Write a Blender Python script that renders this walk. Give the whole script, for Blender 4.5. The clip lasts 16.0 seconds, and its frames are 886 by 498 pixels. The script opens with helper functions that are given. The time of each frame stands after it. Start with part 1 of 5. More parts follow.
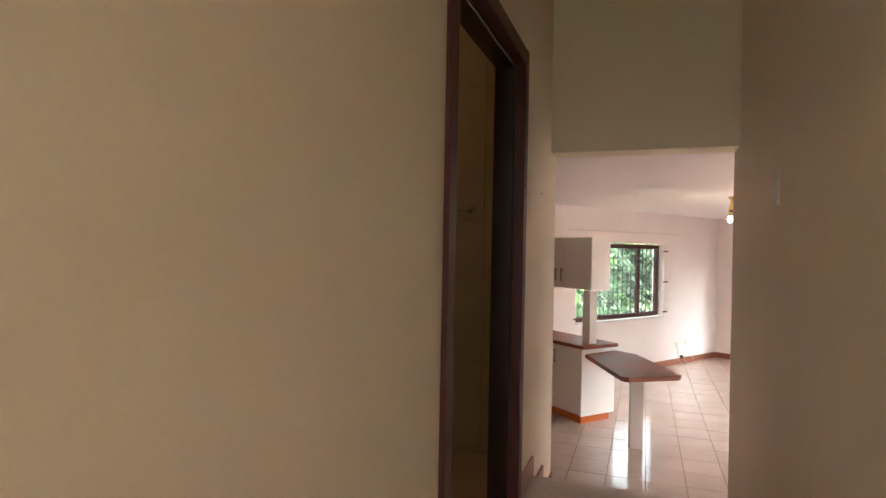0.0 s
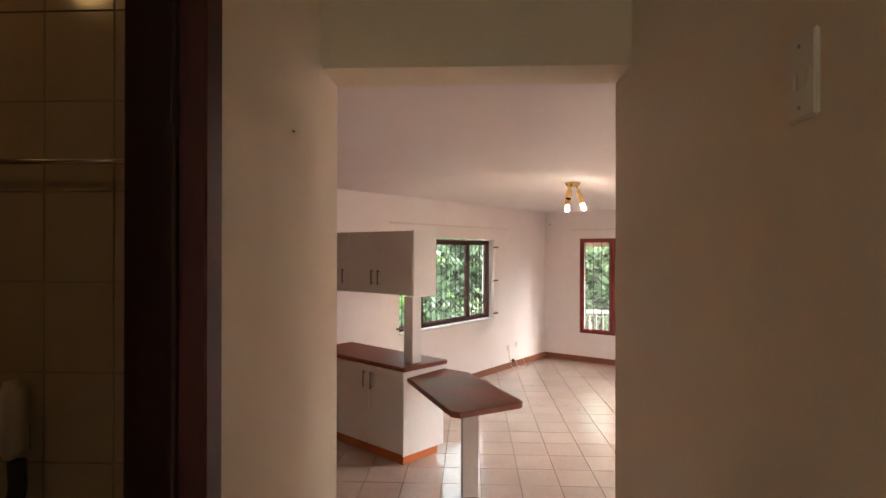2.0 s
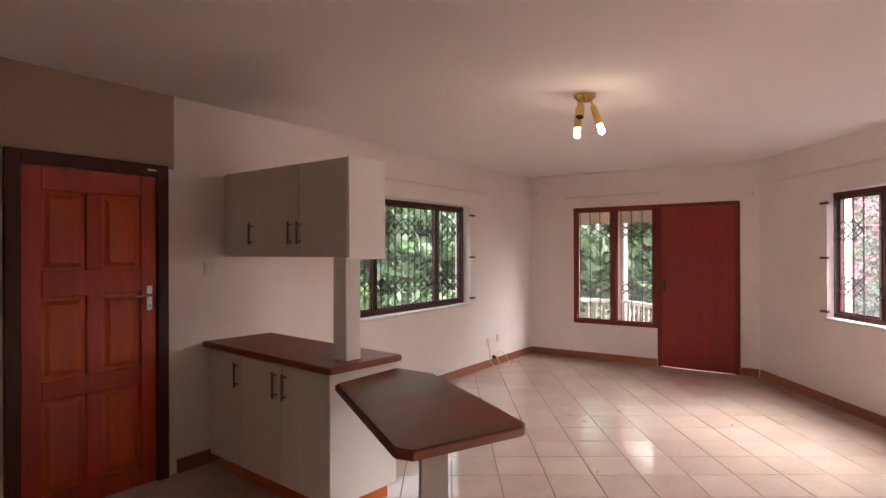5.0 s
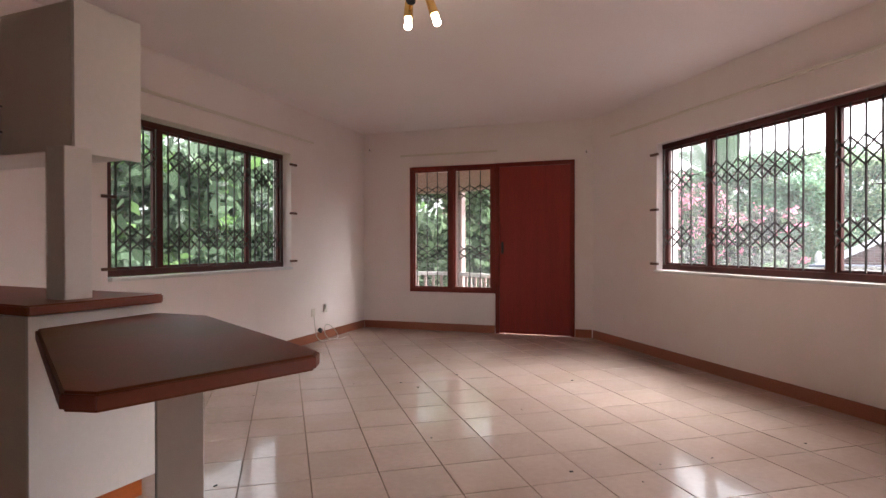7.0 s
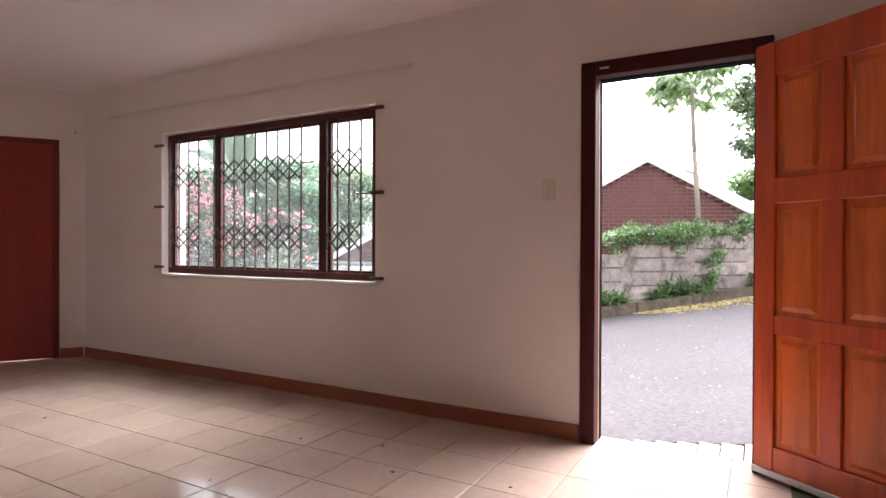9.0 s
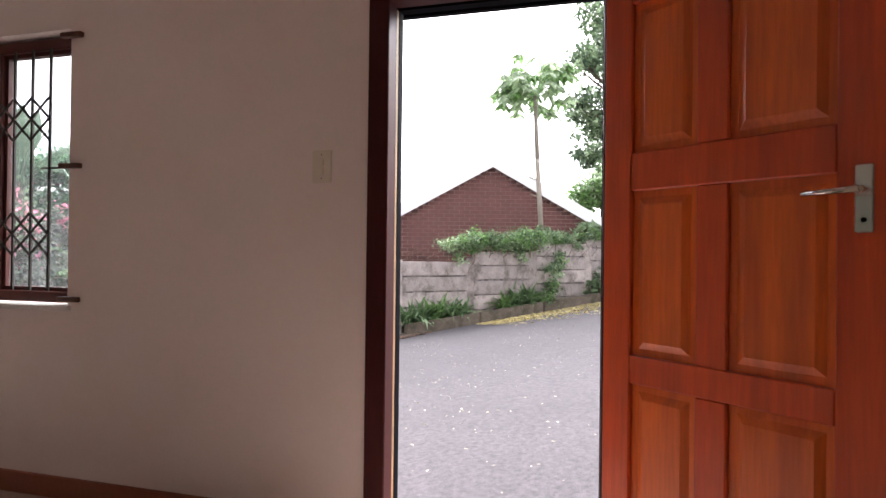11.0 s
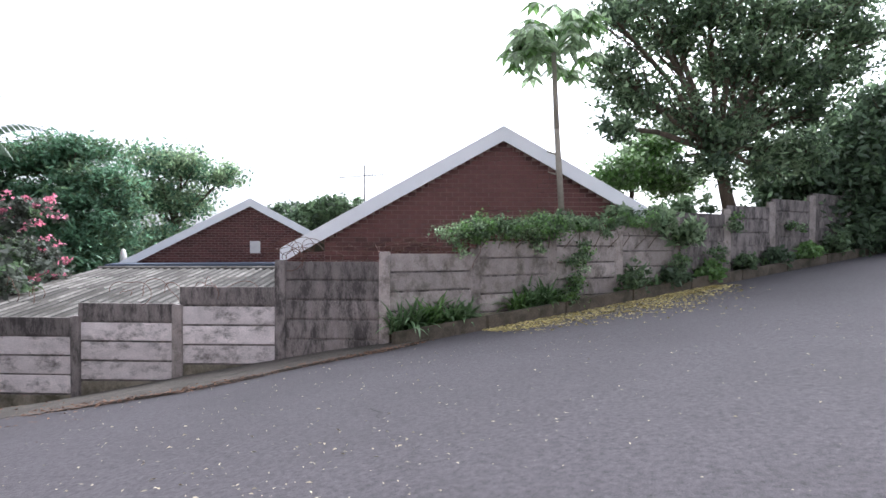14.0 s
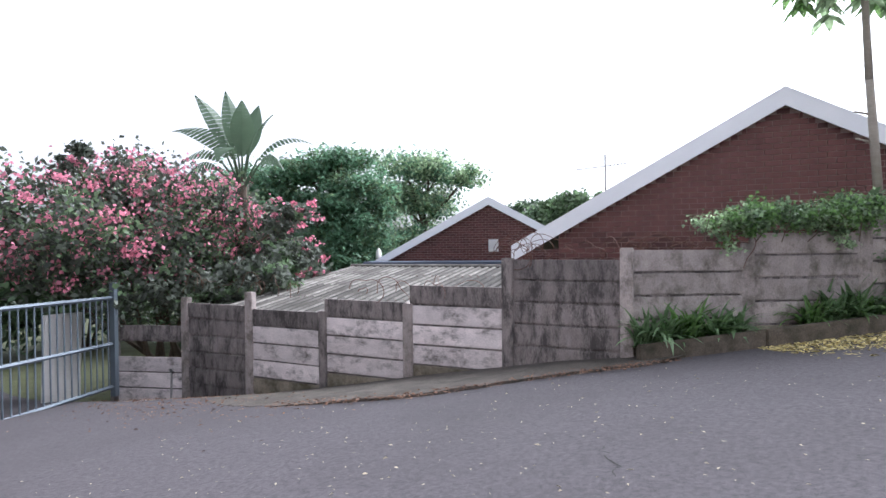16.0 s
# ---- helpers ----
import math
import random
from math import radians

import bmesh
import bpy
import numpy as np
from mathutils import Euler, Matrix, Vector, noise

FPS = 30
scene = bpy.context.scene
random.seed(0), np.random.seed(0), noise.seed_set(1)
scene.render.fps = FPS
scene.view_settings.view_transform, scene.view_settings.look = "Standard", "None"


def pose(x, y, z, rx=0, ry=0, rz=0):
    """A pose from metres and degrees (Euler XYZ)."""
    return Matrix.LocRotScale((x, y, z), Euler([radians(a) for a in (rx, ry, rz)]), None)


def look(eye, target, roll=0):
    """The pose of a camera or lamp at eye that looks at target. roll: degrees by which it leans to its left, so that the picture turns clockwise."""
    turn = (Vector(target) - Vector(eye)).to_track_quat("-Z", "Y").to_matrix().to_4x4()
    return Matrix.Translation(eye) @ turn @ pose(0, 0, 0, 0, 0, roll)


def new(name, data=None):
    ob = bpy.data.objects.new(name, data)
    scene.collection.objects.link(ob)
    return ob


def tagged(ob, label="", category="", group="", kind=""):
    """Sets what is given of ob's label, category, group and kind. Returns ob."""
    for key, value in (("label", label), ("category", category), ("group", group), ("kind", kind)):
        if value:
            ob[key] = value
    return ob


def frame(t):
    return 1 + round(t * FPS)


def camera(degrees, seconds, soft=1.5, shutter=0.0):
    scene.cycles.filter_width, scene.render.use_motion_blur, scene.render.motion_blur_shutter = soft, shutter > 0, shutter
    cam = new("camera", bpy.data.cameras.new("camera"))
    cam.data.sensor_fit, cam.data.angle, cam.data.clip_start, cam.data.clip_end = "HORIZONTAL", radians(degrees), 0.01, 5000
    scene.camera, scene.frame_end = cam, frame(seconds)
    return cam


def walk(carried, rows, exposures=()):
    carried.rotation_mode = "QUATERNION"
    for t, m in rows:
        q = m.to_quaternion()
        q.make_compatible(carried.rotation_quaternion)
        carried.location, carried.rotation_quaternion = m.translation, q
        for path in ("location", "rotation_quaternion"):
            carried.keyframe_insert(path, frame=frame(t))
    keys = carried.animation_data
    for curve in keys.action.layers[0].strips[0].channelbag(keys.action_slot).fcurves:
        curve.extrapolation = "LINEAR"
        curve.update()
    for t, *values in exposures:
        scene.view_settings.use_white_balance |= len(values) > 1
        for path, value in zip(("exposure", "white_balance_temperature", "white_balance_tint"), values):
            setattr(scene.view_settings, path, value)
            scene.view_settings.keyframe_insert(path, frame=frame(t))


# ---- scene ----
cam = camera(75.5, 16.0)
PATH = [
    (0, (-0.05, 0.032, 1.906), (-0.715, 1.918, 1.905), 1.1),
    (0.5, (-0.099, 0.361, 1.907), (-0.531, 2.313, 1.909), 1.0),
    (1, (-0.093, 0.714, 1.891), (-0.334, 2.699, 1.895), 0.7),
    (1.5, (-0.08, 1.104, 1.904), (-0.243, 3.097, 1.907), 0.4),
    (2, (-0.091, 1.507, 1.891), (-0.19, 3.505, 1.894), 0.1),
    (2.5, (-0.087, 1.849, 1.863), (-0.145, 3.848, 1.867), -0.1),
    (3, (-0.079, 2.252, 1.837), (-0.127, 4.251, 1.844), -0.2),
    (5.3, (-0.025, 3.471, 1.416), (-0.024, 5.471, 1.417), -0.2),
    (5.5, (0.009, 3.576, 1.352), (0.016, 5.576, 1.351), -0.2),
    (6, (0.077, 3.771, 1.284), (0.13, 5.77, 1.28), -0.2),
    (6.5, (0.117, 3.957, 1.184), (0.384, 5.939, 1.175), -0.0),
    (7, (0.196, 4.109, 1.079), (0.729, 6.037, 1.067), -0.1),
    (7.5, (0.21, 4.202, 1.086), (1.154, 5.965, 1.075), 0.1),
    (8, (0.17, 4.257, 1.104), (1.525, 5.728, 1.092), 0.2),
    (8.5, (0.295, 4.277, 1.115), (1.893, 5.48, 1.096), 0.3),
    (9, (0.492, 4.299, 1.097), (2.238, 5.275, 1.083), 0.2),
    (9.5, (0.75, 4.34, 1.077), (2.584, 5.138, 1.065), 0.3),
    (10, (1.026, 4.435, 1.1), (2.925, 5.062, 1.086), 0.0),
    (10.2, (1.152, 4.412, 1.084), (3.061, 5.008, 1.085), 0.3),
    (12.3, (2.54, 4.338, 1.111), (4.487, 4.794, 1.089), 0.4),
    (12.5, (2.689, 4.346, 1.094), (4.631, 4.821, 1.073), 0.2),
    (13, (3.031, 4.412, 1.091), (4.965, 4.918, 1.069), 0.2),
    (13.5, (3.389, 4.466, 1.086), (5.32, 4.988, 1.065), 0.2),
    (14, (3.723, 4.58, 1.08), (5.637, 5.161, 1.06), 0.2),
    (14.5, (4.019, 4.708, 1.099), (5.899, 5.388, 1.076), 0.2),
    (15, (4.272, 4.793, 1.056), (6.091, 5.625, 1.033), -0.0),
    (15.5, (4.526, 4.874, 1.034), (6.204, 5.962, 1.013), -0.2),
    (16, (4.732, 4.953, 1.042), (6.245, 6.261, 1.019), -0.6),
]
EXPOSURES = [(0.0, 4.3, 6150, 8), (1.0, 4.14, 6400, 8), (1.5, 4.0, 6600, 9), (2.5, 3.78, 6600, 13), (3.0, 3.52, 6700, 15), (5.5, 3.24, 6600, 20), (8.0, 2.62, 6350, 18), (10.0, 2.56, 6350, 18), (12.5, 1.45, 6050, 14), (14.0, 1.15, 5850, 14), (16.0, 1.22, 5800, 14)]
walk(cam, [(t, look(eye, target, roll)) for t, eye, target, roll in PATH], EXPOSURES)

# ---- world and sun: a bright overcast sky ----
world = bpy.data.worlds.new("sky")
scene.world = world
world.use_nodes = True
wn, wl = world.node_tree.nodes, world.node_tree.links
sky = wn.new("ShaderNodeTexSky")
sky.sky_type, sky.sun_disc = "NISHITA", False
SUN_EL, SUN_ROT = radians(47), radians(100)
sky.sun_elevation, sky.sun_rotation = SUN_EL, SUN_ROT
sky.air_density, sky.dust_density, sky.ozone_density = 1.0, 4.0, 0.4
cloud = wn.new("ShaderNodeHueSaturation")
cloud.inputs["Saturation"].default_value = 0.12
cloud.inputs["Value"].default_value = 1.0
wl.new(sky.outputs[0], cloud.inputs["Color"])
wl.new(cloud.outputs[0], wn["Background"].inputs[0])
wn["Background"].inputs[1].default_value = 0.15
sun = new("sun", bpy.data.lights.new("sun", "SUN"))
sun.data.energy, sun.data.angle, sun.data.color = 1.6, radians(70), (1.0, 0.96, 0.91)
sun.matrix_world = look((40 * math.cos(SUN_EL) * math.sin(SUN_ROT), 40 * math.cos(SUN_EL) * math.cos(SUN_ROT), 40 * math.sin(SUN_EL)), (0, 0, 0))


# ---- materials ----
def material(name, color, rough=0.6, metal=0.0, vary=0.08, scale=6.0, fine=60.0, bump=0.1, rand=0.0, island=False, coat=0.0,
             stain=None, stain_scale=1.5, stain_amount=0.3, stretch=(1, 1, 1), trans=0.0, spec=0.5, coat_rough=0.03, edge=(0.45, 0.7), stain_rough=0.5):
    """A surface with colour variation at two scales, fine relief and, where asked, stains of a second colour."""
    m = bpy.data.materials.new(name)
    m.use_nodes = True
    n, l = m.node_tree.nodes, m.node_tree.links
    b = n["Principled BSDF"]
    b.inputs["Roughness"].default_value, b.inputs["Metallic"].default_value = rough, metal
    b.inputs["Coat Weight"].default_value, b.inputs["Coat Roughness"].default_value = coat, coat_rough
    b.inputs["Specular IOR Level"].default_value = spec
    geo, mapping = n.new("ShaderNodeNewGeometry"), n.new("ShaderNodeMapping")
    mapping.inputs["Scale"].default_value = stretch
    l.new(geo.outputs["Position"], mapping.inputs[0])
    n1, n2 = n.new("ShaderNodeTexNoise"), n.new("ShaderNodeTexNoise")
    for t, s, d in ((n1, scale, 4), (n2, fine, 3)):
        t.inputs["Scale"].default_value, t.inputs["Detail"].default_value = s, d
        l.new(mapping.outputs[0], t.inputs["Vector"])
    add = n.new("ShaderNodeMath")
    add.operation = "ADD"
    l.new(n1.outputs[0], add.inputs[0])
    l.new(n2.outputs[0], add.inputs[1])
    value = n.new("ShaderNodeMapRange")
    value.inputs[1].default_value, value.inputs[2].default_value = 0.6, 1.4
    value.inputs[3].default_value, value.inputs[4].default_value = 1 - vary, 1 + vary
    l.new(add.outputs[0], value.inputs[0])
    hsv = n.new("ShaderNodeHueSaturation")
    hsv.inputs["Color"].default_value = (*color, 1)
    last = value.outputs[0]
    if rand:
        info = n.new("ShaderNodeObjectInfo")
        rr = n.new("ShaderNodeMapRange")
        rr.inputs[3].default_value, rr.inputs[4].default_value = 1 - rand, 1 + rand
        l.new(geo.outputs["Random Per Island"] if island else info.outputs["Random"], rr.inputs[0])
        mul = n.new("ShaderNodeMath")
        mul.operation = "MULTIPLY"
        l.new(last, mul.inputs[0])
        l.new(rr.outputs[0], mul.inputs[1])
        last = mul.outputs[0]
    l.new(last, hsv.inputs["Value"])
    out = hsv.outputs[0]
    if stain:
        ns = n.new("ShaderNodeTexNoise")
        ns.inputs["Scale"].default_value, ns.inputs["Detail"].default_value = stain_scale, 6
        l.new(mapping.outputs[0], ns.inputs["Vector"])
        ramp = n.new("ShaderNodeMapRange")
        ns.inputs["Roughness"].default_value = stain_rough
        ramp.inputs[1].default_value, ramp.inputs[2].default_value = edge
        ramp.inputs[3].default_value, ramp.inputs[4].default_value = 0.0, stain_amount
        l.new(ns.outputs[0], ramp.inputs[0])
        mix = n.new("ShaderNodeMix")
        mix.data_type = "RGBA"
        mix.inputs[7].default_value = (*stain, 1)
        l.new(ramp.outputs[0], mix.inputs[0])
        l.new(out, mix.inputs[6])
        out = mix.outputs[2]
    l.new(out, b.inputs["Base Color"])
    if bump:
        bp = n.new("ShaderNodeBump")
        bp.inputs["Strength"].default_value, bp.inputs["Distance"].default_value = bump, 0.01
        l.new(add.outputs[0], bp.inputs["Height"])
        l.new(bp.outputs[0], b.inputs["Normal"])
    if trans:
        tr = n.new("ShaderNodeBsdfTranslucent")
        l.new(out, tr.inputs["Color"])
        ms = n.new("ShaderNodeMixShader")
        ms.inputs[0].default_value = trans
        l.new(b.outputs[0], ms.inputs[1])
        l.new(tr.outputs[0], ms.inputs[2])
        l.new(ms.outputs[0], n["Material Output"].inputs[0])
    return m


def glow(name, color, strength):
    m = material(name, color, bump=0)
    b = m.node_tree.nodes["Principled BSDF"]
    b.inputs["Emission Color"].default_value, b.inputs["Emission Strength"].default_value = (*color, 1), strength
    return m


def glass_material():
    """Thin window glass: clear, with a faint reflection and a film of dust."""
    m = bpy.data.materials.new("window glass")
    m.use_nodes = True
    n, l = m.node_tree.nodes, m.node_tree.links
    n.remove(n["Principled BSDF"])
    clear, gloss, ms = n.new("ShaderNodeBsdfTransparent"), n.new("ShaderNodeBsdfGlossy"), n.new("ShaderNodeMixShader")
    ms.inputs[0].default_value = 0.04
    clear.inputs[0].default_value = (0.93, 0.96, 0.95, 1)
    gloss.inputs["Roughness"].default_value = 0.02
    l.new(clear.outputs[0], ms.inputs[1])
    l.new(gloss.outputs[0], ms.inputs[2])
    dust, film_mix = n.new("ShaderNodeBsdfTranslucent"), n.new("ShaderNodeMixShader")
    dust.inputs[0].default_value = (0.85, 0.88, 0.92, 1)
    speck = n.new("ShaderNodeTexNoise")
    speck.inputs["Scale"].default_value, speck.inputs["Detail"].default_value = 3.0, 6
    amount = n.new("ShaderNodeMapRange")
    amount.inputs[1].default_value, amount.inputs[2].default_value, amount.inputs[3].default_value, amount.inputs[4].default_value = 0.35, 0.7, 0.01, 0.028
    l.new(speck.outputs[0], amount.inputs[0])
    l.new(amount.outputs[0], film_mix.inputs[0])
    l.new(ms.outputs[0], film_mix.inputs[1])
    l.new(dust.outputs[0], film_mix.inputs[2])
    l.new(film_mix.outputs[0], n["Material Output"].inputs[0])
    return m


M = dict(
    wall=material("cream wall paint", (0.86, 0.77, 0.735), 0.65, vary=0.03, scale=1.2, fine=90, bump=0.05, stain=(0.72, 0.6, 0.52), stain_scale=0.9, stain_amount=0.3, stain_rough=0.65),
    passage_wall=material("warm yellow-cream passage paint", (0.82, 0.685, 0.53), 0.6, vary=0.03, scale=1.2, fine=90, bump=0.05, stain=(0.68, 0.55, 0.38), stain_scale=0.9, stain_amount=0.3, stain_rough=0.65),
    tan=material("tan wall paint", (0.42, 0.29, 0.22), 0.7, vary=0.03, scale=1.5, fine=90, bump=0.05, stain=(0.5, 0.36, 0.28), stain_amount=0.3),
    ceiling=material("off-white ceiling paint", (0.83, 0.75, 0.73), 0.8, vary=0.02, scale=0.8, fine=70, bump=0.05, stain=(0.7, 0.6, 0.54), stain_scale=0.5, stain_amount=0.2),
    tile=material("cream floor tile", (0.555, 0.43, 0.365), 0.14, vary=0.09, scale=2.5, fine=30, bump=0.03, rand=0.07, stain=(0.46, 0.33, 0.25), stain_scale=2.2, stain_amount=0.4, coat=0.2),
    grout=material("brown grout", (0.2, 0.13, 0.09), 0.9, vary=0.2, scale=8, bump=0.2),
    skirting=material("terracotta skirting paint", (0.30, 0.10, 0.05), 0.45, vary=0.12, scale=5, bump=0.08),
    frame_wood=material("dark red-brown varnished timber", (0.085, 0.021, 0.016), 0.48, vary=0.2, scale=3, fine=25, bump=0.05, stretch=(6, 6, 0.6), spec=0.3),
    entry_frame=material("dark red varnished door frame", (0.064, 0.014, 0.013), 0.5, vary=0.2, scale=3, fine=25, bump=0.05, stretch=(6, 6, 0.6), spec=0.2),
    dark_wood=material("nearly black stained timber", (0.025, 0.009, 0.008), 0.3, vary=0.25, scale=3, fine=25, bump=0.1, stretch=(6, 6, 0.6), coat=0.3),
    door_wood=material("red-brown varnished timber", (0.62, 0.078, 0.008), 0.42, vary=0.2, scale=2.5, fine=14, bump=0.05, stretch=(7, 7, 0.5), coat=0.3, coat_rough=0.25, stain=(0.22, 0.022, 0.006), stain_scale=1.3, stain_amount=0.5),
    panel_wood=material("lighter orange varnished timber", (0.72, 0.14, 0.012), 0.4, vary=0.2, scale=2.5, fine=14, bump=0.05, stretch=(7, 7, 0.5), coat=0.3, coat_rough=0.22, stain=(0.36, 0.05, 0.008), stain_scale=1.5, stain_amount=0.55),
    red_door=material("dark red varnished flush door", (0.27, 0.02, 0.010), 0.45, vary=0.2, scale=2, fine=18, bump=0.06, stretch=(7, 7, 0.5), coat=0.15, coat_rough=0.2),
    red_frame=material("red-brown varnished timber frame", (0.2, 0.03, 0.018), 0.45, vary=0.2, scale=3, fine=25, bump=0.05, stretch=(6, 6, 0.6), spec=0.3),
    melamine=material("white melamine board", (0.82, 0.77, 0.73), 0.4, vary=0.03, scale=2, fine=40, bump=0.02),
    door_board=material("off-white melamine door", (0.74, 0.67, 0.60), 0.35, vary=0.03, scale=2, fine=40, bump=0.02),
    plinth=material("orange-stained plinth", (0.55, 0.13, 0.02), 0.4, vary=0.15, scale=5, bump=0.06, stretch=(1, 1, 4)),
    worktop=material("red-brown laminate worktop", (0.25, 0.062, 0.032), 0.42, spec=0.15, vary=0.15, scale=4, fine=120, bump=0.02, stain=(0.16, 0.085, 0.03), stain_scale=2.5, stain_amount=0.5),
    # the olive stain paints in the greenish reflection on the tabletop
    tabletop=material("red-brown laminate tabletop with painted olive sheen", (0.25, 0.07, 0.036), 0.45, spec=0.15, vary=0.18, scale=4, fine=120, bump=0.02, stain=(0.14, 0.09, 0.025), stain_scale=1.8, stain_amount=0.7, edge=(0.4, 0.62)),
    edging=material("red-brown worktop edging", (0.26, 0.07, 0.04), 0.35, vary=0.1, scale=4, bump=0.02),
    steel=material("brushed steel", (0.72, 0.70, 0.67), 0.22, 1.0, vary=0.06, bump=0.02),
    dull=material("dull grey metal strip", (0.32, 0.31, 0.3), 0.45, 0.8, vary=0.1, bump=0.02),
    bars=material("dark painted burglar bars", (0.05, 0.042, 0.035), 0.5, 0.2, vary=0.2, bump=0.05),
    lug=material("brown painted steel lug", (0.12, 0.05, 0.03), 0.5, 0.2, vary=0.2, bump=0.05),
    brass=material("polished brass", (0.75, 0.5, 0.18), 0.25, 1.0, vary=0.08, bump=0.02),
    plastic=material("white plastic", (0.74, 0.67, 0.57), 0.4, vary=0.03, bump=0.01),
    dark_plastic=material("dark grey plastic", (0.03, 0.03, 0.03), 0.45, vary=0.1, bump=0.03),
    cable=material("cream cable", (0.6, 0.55, 0.48), 0.5, vary=0.05, bump=0),
    bulb=glow("lit lamp bulb", (1.0, 0.88, 0.66), 9),
    globe=glow("lit warm glass globe", (1.0, 0.6, 0.22), 0.6),
    bath_tile=material("glossy cream bathroom tile", (0.5, 0.42, 0.33), 0.12, vary=0.05, scale=3, fine=40, bump=0.01, coat=0.3),
    stone=material("dark stone vanity", (0.1, 0.085, 0.07), 0.25, vary=0.4, scale=30, fine=120, bump=0.02),
    glass=glass_material(),
    asphalt=material("weathered asphalt", (0.082, 0.075, 0.082), 0.9, vary=0.55, scale=28, fine=150, bump=0.35, stain=(0.055, 0.050, 0.053), stain_scale=0.4, stain_amount=0.5, stain_rough=0.7, spec=0.3),
    dark_crack=material("dirt in a crack", (0.03, 0.027, 0.027), 0.95, vary=0.3, scale=8, bump=0.3),
    strip=material("dirty concrete strip", (0.082, 0.07, 0.06), 0.92, vary=0.6, scale=3.5, fine=70, bump=0.9, stain=(0.035, 0.034, 0.024), stain_scale=2.6, stain_amount=0.9, stain_rough=0.75),
    kerb=material("mossy concrete kerb", (0.13, 0.105, 0.08), 0.92, vary=0.45, scale=5, fine=60, bump=0.8, stain=(0.03, 0.032, 0.018), stain_scale=3.5, stain_amount=0.85, stain_rough=0.7),
    soil=material("grass and soil", (0.08, 0.09, 0.04), 0.95, vary=0.5, scale=3, fine=40, bump=0.6),
    concrete=material("weathered precast concrete", (0.74, 0.67, 0.66), 0.9, vary=0.28, scale=4, fine=45, bump=0.45, rand=0.14, stain=(0.12, 0.10, 0.09), stain_scale=2.6, stain_amount=0.9, stretch=(1.0, 1.0, 1.7), edge=(0.50, 0.68), stain_rough=0.75),
    dark_concrete=material("blackened precast concrete", (0.23, 0.20, 0.19), 0.92, vary=0.4, scale=4, fine=45, bump=0.5, rand=0.2, stain=(0.045, 0.04, 0.038), stain_scale=2.4, stain_amount=0.85, stretch=(2.4, 2.4, 0.8), edge=(0.46, 0.60), stain_rough=0.8),
    grey_concrete=material("grey precast concrete", (0.38, 0.33, 0.31), 0.9, vary=0.35, scale=4, fine=45, bump=0.45, rand=0.22, stain=(0.09, 0.08, 0.06), stain_scale=2.2, stain_amount=0.85, stretch=(1.6, 1.6, 1.2), edge=(0.48, 0.66), stain_rough=0.75),
    mossy_concrete=material("moss-stained precast concrete", (0.30, 0.26, 0.20), 0.93, vary=0.35, scale=4, fine=45, bump=0.5, rand=0.15, stain=(0.09, 0.08, 0.05), stain_scale=2.6, stain_amount=0.9, edge=(0.42, 0.62), stain_rough=0.7),
    batten=material("pale timber batten", (0.5, 0.33, 0.17), 0.5, vary=0.15, scale=3, fine=25, bump=0.05, stretch=(6, 6, 0.6)),
    bath_grout=material("beige grout", (0.43, 0.36, 0.28), 0.8, vary=0.1, bump=0.1),
    kitchen_door=material("deep red varnished timber", (0.46, 0.045, 0.010), 0.42, vary=0.2, scale=2.5, fine=14, bump=0.04, stretch=(7, 7, 0.5), coat=0.2, coat_rough=0.25, stain=(0.2, 0.018, 0.007), stain_scale=1.3, stain_amount=0.5),
    kitchen_panel=material("deep orange varnished timber", (0.55, 0.075, 0.010), 0.42, vary=0.2, scale=2.5, fine=14, bump=0.04, stretch=(7, 7, 0.5), coat=0.2, coat_rough=0.25, stain=(0.28, 0.035, 0.008), stain_scale=1.3, stain_amount=0.45),
    bronze=material("dull bronze handle", (0.2, 0.17, 0.14), 0.35, 0.9, vary=0.1, bump=0.02),
    brick=material("dark red-brown face brick", (0.118, 0.048, 0.043), 0.85, vary=0.25, scale=3, fine=50, bump=0.25, rand=0.35, island=True),
    mortar=material("pale brown-grey mortar", (0.35, 0.26, 0.225), 0.95, vary=0.15, scale=6, bump=0.2),
    barge=material("white painted barge board", (0.88, 0.88, 0.91), 0.5, vary=0.04, scale=3, bump=0.04),
    roof=material("grey roof tile", (0.16, 0.15, 0.15), 0.85, vary=0.2, scale=4, bump=0.3),
    blue=material("blue-grey fascia", (0.09, 0.11, 0.16), 0.6, vary=0.1, bump=0.1),
    asbestos=material("mossy corrugated fibre-cement", (0.185, 0.175, 0.16), 0.92, vary=0.4, scale=2, fine=40, bump=0.4, rand=0.55, island=True, stain=(0.055, 0.05, 0.042), stain_scale=1.8, stain_amount=0.85, stain_rough=0.7, spec=0.2),
    gate=material("grey-blue painted steel", (0.13, 0.16, 0.19), 0.5, 0.2, vary=0.1, bump=0.05),
    pink_post=material("pale pink-brown painted timber", (0.42, 0.3, 0.27), 0.6, vary=0.12, bump=0.1),
    white=material("weathered white paint", (0.72, 0.7, 0.68), 0.6, vary=0.08, bump=0.1),
    black=material("black painted steel", (0.008, 0.008, 0.010), 0.7, 0.0, spec=0.03, vary=0.1, bump=0.03),
    quarry=material("pink-brown quarry tile", (0.55, 0.36, 0.29), 0.5, vary=0.15, scale=6, bump=0.1, rand=0.12),
    bark=material("grey-brown bark", (0.13, 0.1, 0.075), 0.95, vary=0.35, scale=6, fine=40, bump=0.6, stretch=(1, 1, 0.3)),
